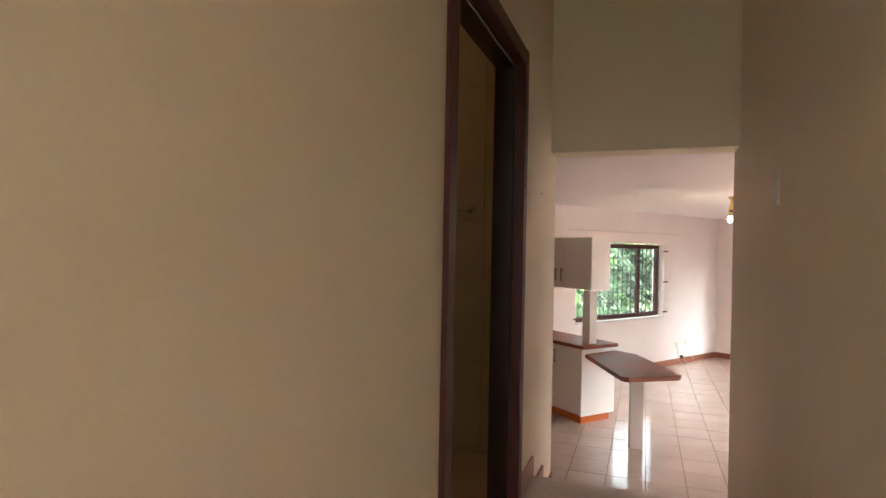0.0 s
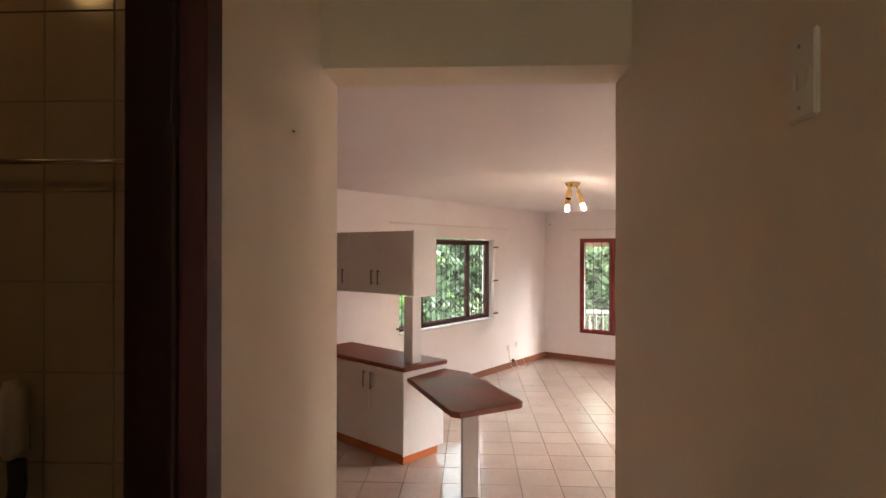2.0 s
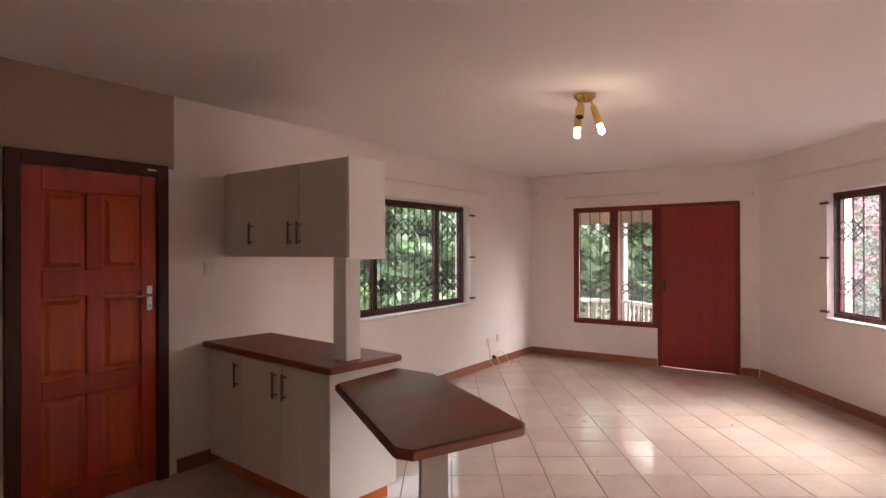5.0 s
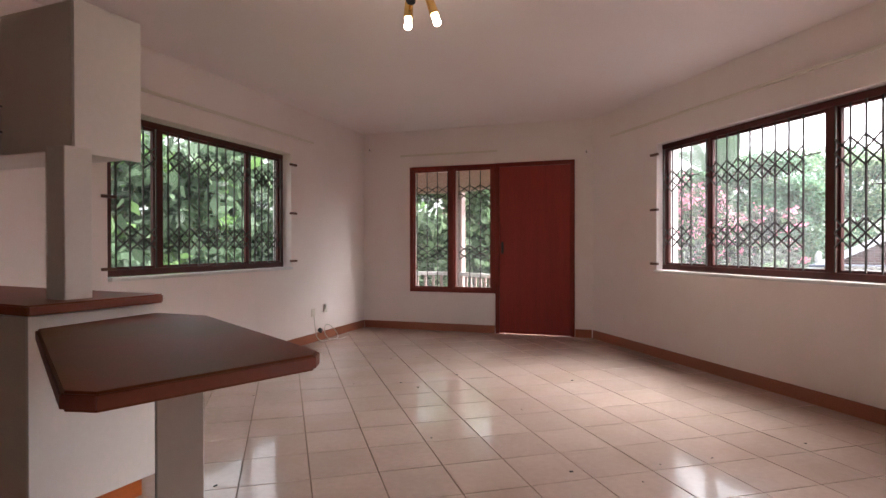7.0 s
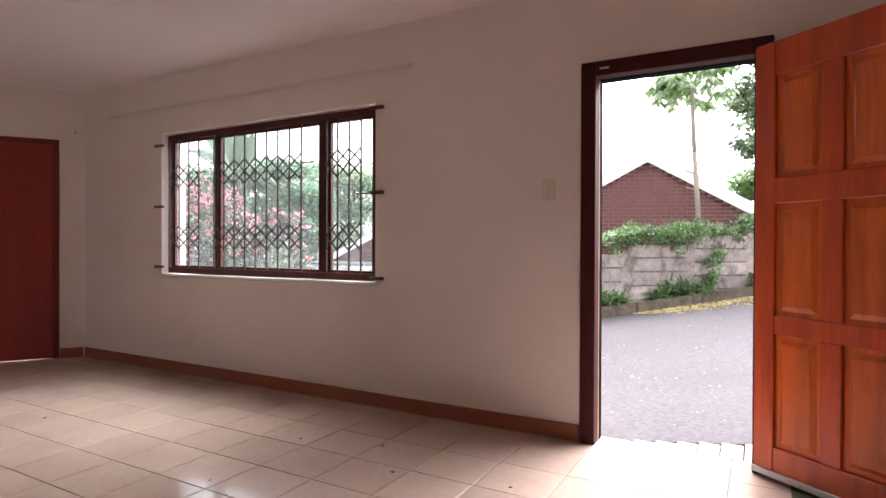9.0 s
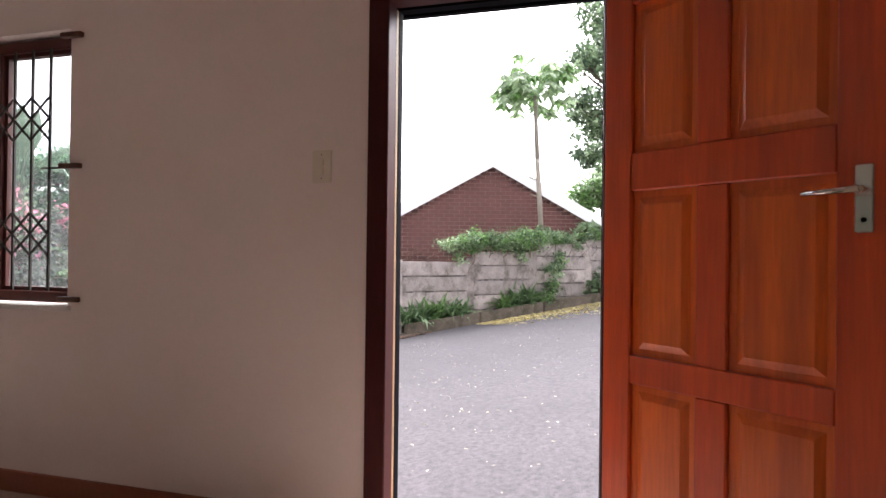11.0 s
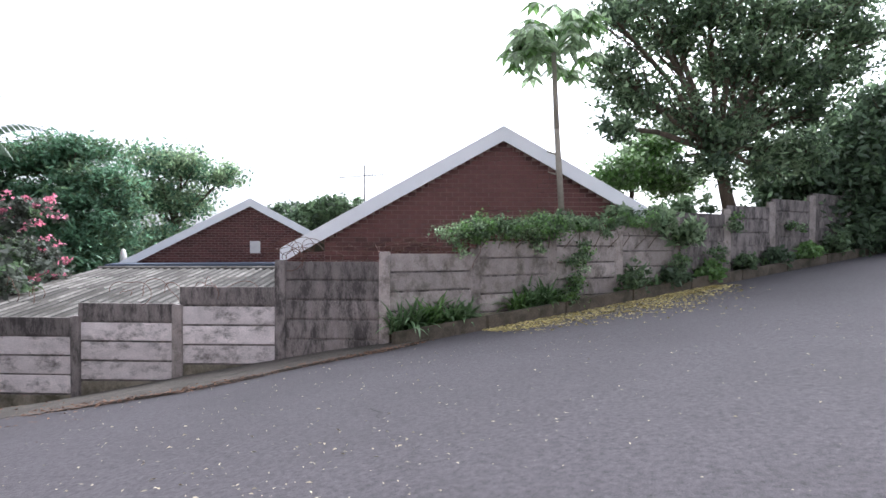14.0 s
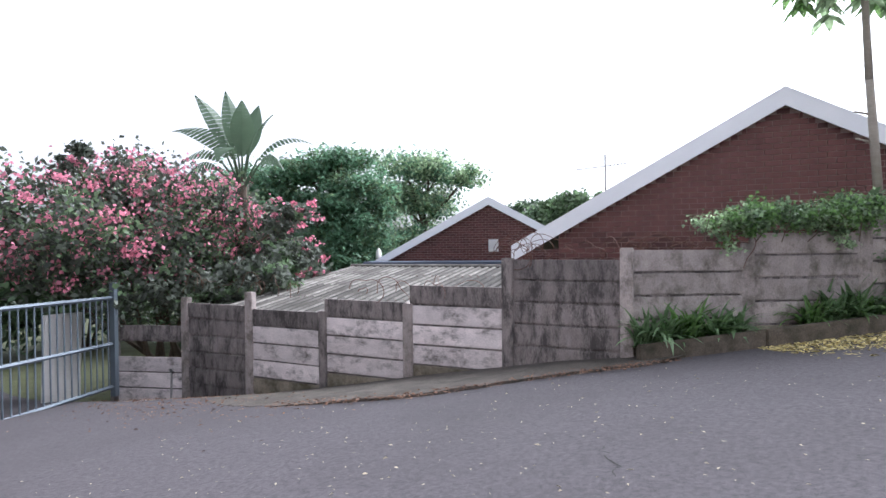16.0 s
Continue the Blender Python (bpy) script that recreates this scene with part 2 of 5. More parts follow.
    pale_bark=material("pale papaya bark", (0.33, 0.29, 0.24), 0.9, vary=0.2, scale=8, fine=50, bump=0.4, stretch=(1, 1, 3)),
    leaf=material("green leaf", (0.15, 0.225, 0.12), 0.42, vary=0.3, scale=1.2, bump=0, rand=0.6, island=True, trans=0.5),
    leaf_dark=material("dark green leaf", (0.105, 0.16, 0.095), 0.42, vary=0.3, scale=1.0, bump=0, rand=0.6, island=True, trans=0.45),
    leaf_bright=material("fresh green leaf", (0.17, 0.30, 0.10), 0.42, vary=0.25, scale=2, bump=0, rand=0.5, island=True, trans=0.5),
    leaf_pale=material("pale green leaf", (0.34, 0.45, 0.27), 0.42, vary=0.25, scale=2, bump=0, rand=0.45, island=True, trans=0.6),
    leaf_blue=material("blue-green feathery leaf", (0.16, 0.29, 0.18), 0.45, vary=0.4, scale=0.7, bump=0, rand=0.5, island=True, trans=0.5),
    leaf_strap=material("green strap leaf", (0.165, 0.265, 0.125), 0.4, vary=0.3, scale=4, bump=0, rand=0.45, island=True, trans=0.4),
    leaf_dusk=material("dusky bougainvillea leaf", (0.115, 0.135, 0.105), 0.42, vary=0.35, scale=1.5, bump=0, rand=0.6, island=True, trans=0.4),
    leaf_plain=material("glossy green paddle leaf", (0.105, 0.165, 0.1), 0.4, vary=0.25, scale=2, bump=0, trans=0.35),
    # moss tone that also carries the shade of the roof troughs
    moss=material("dark moss, grime and painted trough shade", (0.062, 0.058, 0.05), 0.95, vary=0.4, scale=5, bump=0.3, rand=0.5, island=True),
    flower=material("pink bougainvillea bract", (0.80, 0.30, 0.40), 0.6, vary=0.25, scale=3, bump=0, rand=0.4, island=True, trans=0.45),
    litter=material("yellow fallen leaf", (0.5, 0.42, 0.18), 0.7, vary=0.2, scale=5, bump=0, rand=0.4, island=True),
    pale_litter=material("pale fallen leaf", (0.42, 0.36, 0.26), 0.7, vary=0.2, scale=5, bump=0, rand=0.4, island=True),
    brown_litter=material("brown fallen leaf", (0.16, 0.085, 0.05), 0.75, vary=0.3, scale=5, bump=0, rand=0.5, island=True),
    hill=material("distant wooded hill", (0.1, 0.13, 0.09), 0.95, vary=0.3, scale=0.2, fine=1.5, bump=0),
)


# ---- building helpers ----
def bm_new():
    return bmesh.new()


def box(bm, x0, x1, y0, y1, z0, z1, m=None):
    r = bmesh.ops.create_cube(bm, size=1, matrix=Matrix.Translation(((x0 + x1) / 2, (y0 + y1) / 2, (z0 + z1) / 2)) @ Matrix.Diagonal((abs(x1 - x0), abs(y1 - y0), abs(z1 - z0), 1)))
    if m is not None:
        bmesh.ops.transform(bm, matrix=m, verts=r["verts"])
    return bm


def rod(bm, a, b, r0, r1=None, seg=8):
    a, b = Vector(a), Vector(b)
    d = b - a
    turn = d.to_track_quat("Z", "Y").to_matrix().to_4x4()
    bmesh.ops.create_cone(bm, cap_ends=True, segments=seg, radius1=r0, radius2=r0 if r1 is None else r1, depth=d.length, matrix=Matrix.Translation((a + b) / 2) @ turn)
    return bm


def prism(bm, pts, z0, z1):
    low = [bm.verts.new((x, y, z0)) for x, y in pts]
    top = [bm.verts.new((x, y, z1)) for x, y in pts]
    bm.faces.new(low[::-1])
    bm.faces.new(top)
    for i in range(len(pts)):
        j = (i + 1) % len(pts)
        bm.faces.new((low[i], low[j], top[j], top[i]))
    bmesh.ops.recalc_face_normals(bm, faces=bm.faces)
    return bm


def bevelled(bm, w, seg=1):
    bmesh.ops.bevel(bm, geom=list(bm.edges), offset=w, segments=seg, affect="EDGES", clamp_overlap=True)
    return bm


def mesh_of(name, bm, mat, smooth=False):
    me = bpy.data.meshes.new(name)
    bm.to_mesh(me)
    bm.free()
    me.materials.append(M[mat])
    if smooth:
        me.polygons.foreach_set("use_smooth", [True] * len(me.polygons))
    return me


def part(name, bm, mat, parent, label="", smooth=False):
    """Links a bmesh as one mesh object under a thing or a part."""
    ob = new(name, mesh_of(name, bm, mat, smooth))
    ob.parent = parent
    return tagged(ob, label)


def thing(name, m, label, category, group=""):
    """An empty at the base of a thing, that parents its parts."""
    ob = new(name)
    ob.matrix_world = m
    return tagged(ob, label, category, group)


def lone(name, bm, mat, m, label, category, group="", kind="", smooth=False):
    ob = new(name, mesh_of(name, bm, mat, smooth))
    ob.matrix_world = m
    return tagged(ob, label, category, group, kind)


def quads(name, verts, faces, mat):
    me = bpy.data.meshes.new(name)
    me.from_pydata(verts, [], faces)
    me.materials.append(M[mat])
    return me


def wall_mesh(name, length, thick, z0, z1, openings, mat):
    """A wall along local x, its inner face at y = 0 and its outer face at y = thick, with openings (x0, x1, z0, z1) right through."""
    xs = sorted({0.0, length, *[v for o in openings for v in o[:2]]})
    zs = sorted({z0, z1, *[v for o in openings for v in o[2:]]})
    bm = bm_new()
    seen = {}

    def vert(x, y, z):
        k = (round(x, 4), round(y, 4), round(z, 4))
        if k not in seen:
            seen[k] = bm.verts.new(k)
        return seen[k]

    def solid(i, k):
        if not (0 <= i < len(xs) - 1 and 0 <= k < len(zs) - 1):
            return False
        x, z = (xs[i] + xs[i + 1]) / 2, (zs[k] + zs[k + 1]) / 2
        return not any(a < x < b and c < z < d for a, b, c, d in openings)

    for i in range(len(xs) - 1):
        for k in range(len(zs) - 1):
            if not solid(i, k):
                continue
            a, b, c, d = xs[i], xs[i + 1], zs[k], zs[k + 1]
            for y in (0, thick):
                bm.faces.new([vert(a, y, c), vert(b, y, c), vert(b, y, d), vert(a, y, d)])
            for di, dk, p, q in ((-1, 0, (a, c), (a, d)), (1, 0, (b, c), (b, d)), (0, -1, (a, c), (b, c)), (0, 1, (a, d), (b, d))):
                if not solid(i + di, k + dk):
                    bm.faces.new([vert(p[0], 0, p[1]), vert(q[0], 0, q[1]), vert(q[0], thick, q[1]), vert(p[0], thick, p[1])])
    bmesh.ops.recalc_face_normals(bm, faces=bm.faces)
    return mesh_of(name, bm, mat)


def wall(name, m, length, thick, z0, z1, openings, mat, label):
    ob = new(name, wall_mesh(name, length, thick, z0, z1, openings, mat))
    ob.matrix_world = m
    return tagged(ob, label, "wall", kind="structure")


# ---- the plan ----
ROOM = pose(-1.88, 7.19, 0, 0, 0, -34.3)  # local x runs from the kitchen wall into the room, local y along that wall
U, V = Vector((0.5635, 0.8261, 0)), Vector((0.8261, -0.5635, 0))
KC = Vector((-1.88, 7.19, 0))
CEIL, HALL_FLOOR, HALL_CEIL = 2.556, 0.80, 3.36
XR, Y_OP = 3.65, 3.277


def room(v, s, z=0.0):
    return KC + V * v + U * s + Vector((0, 0, z))


LEFT = Matrix.Translation(room(0, -1.4)) @ pose(0, 0, 0, 0, 0, 55.7)   # local x = s + 1.4, y outwards
FAR = Matrix.Translation(room(-0.22, 5.485)) @ pose(0, 0, 0, 0, 0, -34.3)  # local x = v + 0.22
RIGHT = pose(XR, 10.2, 0, 0, 0, -90)  # local x = 10.2 - y
wall("wall_kitchen", LEFT, 1.4 + 5.485, 0.22, -1.6, CEIL, [(3.00, 5.20, 0.83, 2.05), (0.45, 1.33, -0.03, 2.05)], "wall", "cream painted wall with some scuffs")
wall("wall_far", FAR, 0.22 + 2.952 + 0.15, 0.22, -1.6, CEIL, [(0.88, 2.01, 0.49, 2.085), (2.01, 2.965, -0.03, 2.085)], "wall", "cream painted wall with door and window")
wall("wall_entry", RIGHT, 7.2, 0.24, -1.6, CEIL, [(1.325, 3.61, 0.825, 2.055), (5.012, 5.945, -0.03, 2.10)], "wall", "cream painted wall round the entry door")
wall("wall_step", pose(-2.9, Y_OP, 0), 6.83, 0.2, -0.2, HALL_CEIL, [(2.342, 3.298, -0.1, 2.458)], "passage_wall", "cream painted wall with an opening")
wall("wall_nook", pose(-2.67, 3.3, 0, 0, 0, 90), 2.95, 0.2, -0.2, CEIL, [], "wall", "plain cream wall")
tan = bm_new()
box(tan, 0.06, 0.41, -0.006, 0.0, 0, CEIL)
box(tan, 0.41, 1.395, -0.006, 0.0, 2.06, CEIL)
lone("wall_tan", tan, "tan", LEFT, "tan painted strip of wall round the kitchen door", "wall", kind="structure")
# passage and bathroom
wall("wall_passage_bath", pose(-0.558, -1.6, 0, 0, 0, 90), 1.6 + Y_OP, 0.11, 0.2, HALL_CEIL, [(3.10, 4.09, HALL_FLOOR, 2.74)], "passage_wall", "cream painted passage wall")
wall("wall_passage", pose(0.398, Y_OP, 0, 0, 0, -90), 1.6 + Y_OP, 0.2, 0.2, HALL_CEIL, [], "passage_wall", "cream painted passage wall with a light switch")
wall("wall_passage_end", pose(0.6, -1.6, 0, 0, 0, 180), 1.3, 0.2, 0.2, HALL_CEIL, [(0.44, 1.14, 0.85, 3.25)], "passage_wall", "plain passage end wall with a window")
ceil = prism(bm_new(), [(-2.9, 3.477), (3.93, 3.477), (3.93, 10.3), tuple(room(-0.22, 5.72))[:2], tuple(room(-0.25, -1.45))[:2], (-2.9, 6.0)], CEIL, CEIL + 0.12)
lone("ceiling", ceil, "ceiling", Matrix(), "off-white painted flat ceiling", "ceiling", kind="structure")
lone("ceiling_passage", box(bm_new(), -2.7, 0.6, -1.8, 3.4, HALL_CEIL, HALL_CEIL + 0.12), "ceiling", Matrix(), "off-white passage ceiling", "ceiling", kind="structure")
floor_pts = [(-2.8, 3.3), (3.69, 3.3), (3.69, 10.1), tuple(room(-0.02, 5.5))[:2], tuple(room(-0.05, -1.4))[:2], (-2.8, 6.0)]
FLOOR = lone("floor", prism(bm_new(), floor_pts, -0.2, -0.005), "grout", Matrix(), "cream ceramic floor tiles with brown grout", "floor", kind="structure")
steps = bm_new()
for k, (a, b) in enumerate(((-1.8, 2.84), (2.84, 3.14), (3.14, 3.44), (3.44, 3.76), (3.76, 4.07))):
    x0, x1 = (-0.558, 0.398) if b < 3.3 else (-0.556, 0.396)
    box(steps, x0, x1, a, b, 0, HALL_FLOOR - 0.16 * k)
lone("steps", steps, "tile", Matrix(), "cream tiled steps down from the passage", "steps", kind="structure")


# skirtings
def skirting(m, x0, x1, h=0.095, d=0.014):
    bm = box(bm_new(), x0, x1, -d, 0, 0, h)
    bevelled(bm, 0.003)
    return lone("baseboard", bm, "skirting", m, "terracotta painted skirting along the wall", "skirting", kind="structure")


skirting(LEFT, 1.41, 6.87)
skirting(FAR, 0.234, 2.005)
skirting(FAR, 2.97, 3.16)
skirting(RIGHT, 0.16, 5.01)
skirting(RIGHT, 5.95, 6.9)
skirting(pose(0.398, 3.477, 0, 0, 0, 180) @ pose(-3.252, 0, 0), 0, 3.252)
passage_skirting = bm_new()
for a, b, z0, z1 in ((2.53, 2.84, 0.8, 0.895), (2.84, 3.14, 0.64, 0.745), (3.14, 3.477, 0.48, 0.585)):
    box(passage_skirting, -0.558, -0.545, a, b, z0, z1)
lone("baseboard", passage_skirting, "skirting", Matrix(), "stepped terracotta skirting beside the steps", "skirting", kind="structure")


# ---- windows and doors ----
def bars_guard(parent, w, h, y, z0, groups, bands, lugs):
    """Expanding burglar bars: upright bars in groups (x0, x1, count), two lattice bands, and lugs to the wall at either side."""
    bar = mesh_of("bar", box(bm_new(), -0.0055, 0.0055, -0.004, 0.004, 0, h), "bars")
    for x0, x1, count in groups:
        step = (x1 - x0) / (count - 1)
        for i in range(count):
            ob = new("bar", bar)
            ob.parent = parent
            ob.location = (x0 + i * step, y, z0)
        for za, zb in bands:
            bm = bm_new()
            zm = (za + zb) / 2
            for i in range(count - 1):
                xa, xb = x0 + i * step, x0 + (i + 1) * step
                for p, q in (((xa, za), (xb, zm)), ((xa, zm), (xb, za)), ((xa, zm), (xb, zb)), ((xa, zb), (xb, zm))):
                    rod(bm, (p[0], y - 0.006, p[1]), (q[0], y - 0.006, q[1]), 0.0068, seg=4)
            part("lattice", bm, "bars", parent)
    for x, z in lugs:
        part("lug", bevelled(box(bm_new(), x - 0.055, x + 0.055, -0.028, -0.002, z - 0.011, z + 0.011), 0.003), "lug", parent, "brown steel fixing lug")


def window(name, m, x0, x1, z0, z1, mullions, y, depth, frame_mat="frame_wood", sill=True, fw=0.05):
    """A timber window in a wall's opening: frame, mullions, panes and a painted sill."""
    win = thing(name, m, "dark red-brown timber window with burglar bars", "window")
    win["kind"] = "structure"
    bm = bm_new()
    box(bm, x0, x1, y, y + depth, z0, z0 + fw)
    box(bm, x0, x1, y, y + depth, z1 - fw, z1)
    box(bm, x0, x0 + fw, y + 0.002, y + depth - 0.002, z0 + fw, z1 - fw)
    box(bm, x1 - fw, x1, y + 0.002, y + depth - 0.002, z0 + fw, z1 - fw)
    part("window_frame", bevelled(bm, 0.004), frame_mat, win)
    edges = [x0 + fw]
    for x, w in mullions:
        part("mullion", bevelled(box(bm_new(), x - w / 2, x + w / 2, y + 0.001, y + depth - 0.001, z0 + fw, z1 - fw), 0.004), frame_mat, win)
        edges += [x - w / 2, x + w / 2]
    edges.append(x1 - fw)
    for a, b in zip(edges[::2], edges[1::2]):
        # a slim casement and its pane
        c = bm_new()
        t = 0.018
        box(c, a, b, y + 0.02, y + 0.05, z0 + fw, z0 + fw + t)
        box(c, a, b, y + 0.02, y + 0.05, z1 - fw - t, z1 - fw)
        box(c, a, a + t, y + 0.021, y + 0.049, z0 + fw + t, z1 - fw - t)
        box(c, b - t, b, y + 0.021, y + 0.049, z0 + fw + t, z1 - fw - t)
        part("casement", c, frame_mat, win)
        pane = part("pane", box(bm_new(), a + t, b - t, y + 0.033, y + 0.037, z0 + fw + t, z1 - fw - t), "glass", win, "clear window pane")
        pane.visible_shadow = False
    if sill:
        part("window_sill", bevelled(box(bm_new(), x0 - 0.03, x1 + 0.03, -0.02, y, z0 - 0.028, z0 - 0.002), 0.005), "white", win, "white painted sill")
    return win


w1 = window("window_1", LEFT, 3.05, 5.175, 0.86, 2.032, [(3.54, 0.06), (4.635, 0.035)], 0.08, 0.06)
bars_guard(w1, 2.0, 1.07, 0.06, 0.91, [(3.12, 3.48, 4), (3.60, 4.60, 10), (4.68, 5.10, 5)], [(1.66, 1.84), (1.05, 1.23)],
           [(x, z) for x in (3.0, 5.22) for z in (0.92, 1.42, 1.93)])
w2 = window("window_2", FAR, 0.88, 2.01, 0.49, 2.085, [(1.445, 0.06)], -0.012, 0.075, "red_frame", sill=False)
bars_guard(w2, 1.0, 1.47, 0.075, 0.55, [(0.95, 1.37, 4), (1.52, 1.94, 4)], [(1.66, 1.84), (0.90, 1.08)], [])
w3 = window("window_3", RIGHT, 1.34, 3.60, 0.845, 2.045, [(1.95, 0.045), (3.105, 0.08)], 0.05, 0.06)
bars_guard(w3, 2.1, 1.09, 0.025, 0.90, [(1.40, 1.78, 4), (1.97, 2.92, 9), (3.16, 3.47, 4)], [(1.58, 1.77), (1.06, 1.25)],
           [(1.31, 0.9), (1.31, 1.42), (1.31, 1.95), (3.63, 0.87), (3.63, 1.45), (3.63, 2.02)])
bm = bm_new()
for x, z in ((1.82, 1.70), (2.99, 1.70), (3.50, 1.45)):
    rod(bm, (x - 0.07, 0.02, z), (x + 0.07, 0.02, z), 0.005, seg=6)
part("tie_bar", bm, "bars", w3)
w4 = window("window_4", pose(0.6, -1.6, 0, 0, 0, 180), 0.44, 1.14, 0.85, 3.25, [(0.79, 0.04)], 0.05, 0.06)


def panel_door(parent, w, h, t, cols, rows, wood="door_wood", field="panel_wood"):
    """A framed and panelled door leaf, hinge at x = 0, in the plane y = 0..t: stiles, rails and raised fielded panels as parts."""
    xs = cols
    bm = bm_new()
    stiles = [(0, xs[0][0]), (xs[0][1], xs[1][0]), (xs[1][1], w)]
    for a, b in (stiles[0], stiles[2]):
        part("stile", bevelled(box(bm_new(), a, b, 0, t, 0, h), 0.004), wood, parent)
    zs = [0] + [z for r in rows for z in r] + [h]
    for a, b in zip(zs[::2], zs[1::2]):
        part("rail", bevelled(box(bm_new(), stiles[0][1], stiles[2][0], 0.001, t - 0.001, a, b), 0.004), wood, parent)
    for za, zb in rows:
        part("muntin", bevelled(box(bm_new(), stiles[1][0], stiles[1][1], 0.002, t - 0.002, za, zb), 0.004), wood, parent)
        for xa, xb in xs:
            p = bm_new()
            for y0, s in ((t * 0.5, -1), (t * 0.5, 1)):
                outer = [p.verts.new((x, y0 + s * 0.003, z)) for x, z in ((xa, za), (xb, za), (xb, zb), (xa, zb))]
                mid = [p.verts.new((x, y0 + s * 0.004, z)) for x, z in ((xa + 0.022, za + 0.022), (xb - 0.022, za + 0.022), (xb - 0.022, zb - 0.022), (xa + 0.022, zb - 0.022))]
                inner = [p.verts.new((x, y0 + s * (t * 0.5 - 0.005), z)) for x, z in ((xa + 0.045, za + 0.045), (xb - 0.045, za + 0.045), (xb - 0.045, zb - 0.045), (xa + 0.045, zb - 0.045))]
                for i in range(4):
                    j = (i + 1) % 4
                    p.faces.new((outer[i], outer[j], mid[j], mid[i]))
                    p.faces.new((mid[i], mid[j], inner[j], inner[i]))
                p.faces.new(inner)
            bmesh.ops.recalc_face_normals(p, faces=p.faces)
            part("panel", p, field, parent, "lighter orange raised panel")
    bm.free()


def lever_handle(parent, x, z, y, side, way=-1):
    """A chrome lever on a back plate with a keyhole, on the face y; side is the way out of the door, way the lever's run."""
    plate = part("door_handle", bevelled(box(bm_new(), x - 0.019, x + 0.019, y, y + side * 0.006, z - 0.10, z + 0.06), 0.004, 2), "steel", parent, "chrome lever handle on a plate")
    bm = bm_new()
    rod(bm, (x, y, z), (x, y + side * 0.045, z), 0.009, 0.009, 10)
    rod(bm, (x, y + side * 0.045, z), (x + way * 0.115, y + side * 0.05, z - 0.006), 0.009, 0.006, 10)
    part("lever", bm, "steel", plate, smooth=True)
    part("keyhole", rod(bm_new(), (x, y + side * 0.0065, z - 0.07), (x, y + side * 0.0075, z - 0.07), 0.006, 0.006, 10), "black", plate)


def door_frame(parent, x0, x1, ztop, z0, y0, y1, w, mat):
    bm = bm_new()
    box(bm, x0, x0 + w, y0, y1, z0, ztop)
    box(bm, x1 - w, x1, y0, y1, z0, ztop)
    box(bm, x0 + w, x1 - w, y0 + 0.001, y1 - 0.001, ztop - w, ztop)
    return part("door_frame", bevelled(bm, 0.004), mat, parent)


# kitchen door, closed, in the kitchen wall
d1 = thing("door_1", LEFT, "closed orange-brown panelled timber kitchen door", "door")
d1["kind"] = "structure"
door_frame(d1, 0.43, 1.345, 2.075, 0, -0.03, 0.12, 0.075, "frame_wood")
leaf1 = new("leaf")
leaf1.parent = d1
leaf1.location = (0.508, -0.012, 0.006)
panel_door(leaf1, 0.76, 1.99, 0.042, [(0.10, 0.335), (0.425, 0.66)], [(0.12, 0.65), (0.765, 1.24), (1.39, 1.85)], "kitchen_door", "kitchen_panel")
lever_handle(leaf1, 0.712, 1.22, 0, -1, -1)
part("door_latch", bevelled(box(bm_new(), 1.20, 1.26, -0.036, -0.03, 2.03, 2.043), 0.002), "plastic", d1, "small white latch")
# far door, closed, flush
d2 = thing("door_2", FAR, "closed dark red flush timber door", "door")
d2["kind"] = "structure"
door_frame(d2, 2.012, 2.965, 2.087, 0, -0.016, 0.06, 0.05, "red_frame")
part("leaf", bevelled(box(bm_new(), 2.063, 2.914, -0.006, 0.036, 0.008, 2.034), 0.003), "red_door", d2)
part("keyhole_plate", bevelled(box(bm_new(), 2.085, 2.115, -0.012, -0.006, 0.98, 1.12), 0.002), "dark_plastic", d2, "dark keyhole plate")
# entry door, wide open
d3 = thing("door_3", RIGHT, "open orange-brown panelled timber entry door", "door")
d3["kind"] = "structure"
door_frame(d3, 5.018, 5.942, 2.103, 0, -0.018, 0.07, 0.08, "entry_frame")
part("batten", box(bm_new(), 5.016, 5.097, 0.0705, 0.092, 0, 2.02), "batten", d3, "pale timber batten")
bm = bm_new()
box(bm, 5.016, 5.10, 0.0925, 0.135, 0, 2.10)
box(bm, 5.10, 5.94, 0.0925, 0.135, 2.025, 2.10)
part("outer_stop", bm, "black", d3, "black painted outer stop")
bm = bm_new()
for x in (5.022, 5.872):
    box(bm, x - 0.012, x + 0.012, 0.20, 0.238, -0.02, 2.075)
box(bm, 5.034, 5.86, 0.205, 0.233, 2.045, 2.06)
part("gate_frame", bevelled(bm, 0.002), "black", d3, "black steel security gate frame")
part("lining", box(bm_new(), 5.925, 5.9445, 0.071, 0.239, -0.02, 2.09), "frame_wood", d3, "red-brown timber lining of the reveal")
part("gate_channel", box(bm_new(), 5.886, 5.906, 0.165, 0.197, -0.02, 2.0), "white", d3, "pale steel channel beside the gate")
part("frame_latch", bevelled(box(bm_new(), 5.12, 5.17, -0.024, -0.018, 2.055, 2.066), 0.002), "plastic", d3, "small white latch")
leaf3 = new("leaf")
leaf3.parent = d3
leaf3.matrix_local = pose(5.866, -0.024, 0.02, 0, 0, -36.9)
panel_door(leaf3, 0.797, 2.03, 0.042, [(0.10, 0.315), (0.405, 0.665)], [(0.14, 0.665), (0.755, 1.275), (1.395, 1.87)])
lever_handle(leaf3, 0.722, 1.23, 0.042, 1, -1)
lever_handle(leaf3, 0.722, 1.23, 0.0, -1, -1)
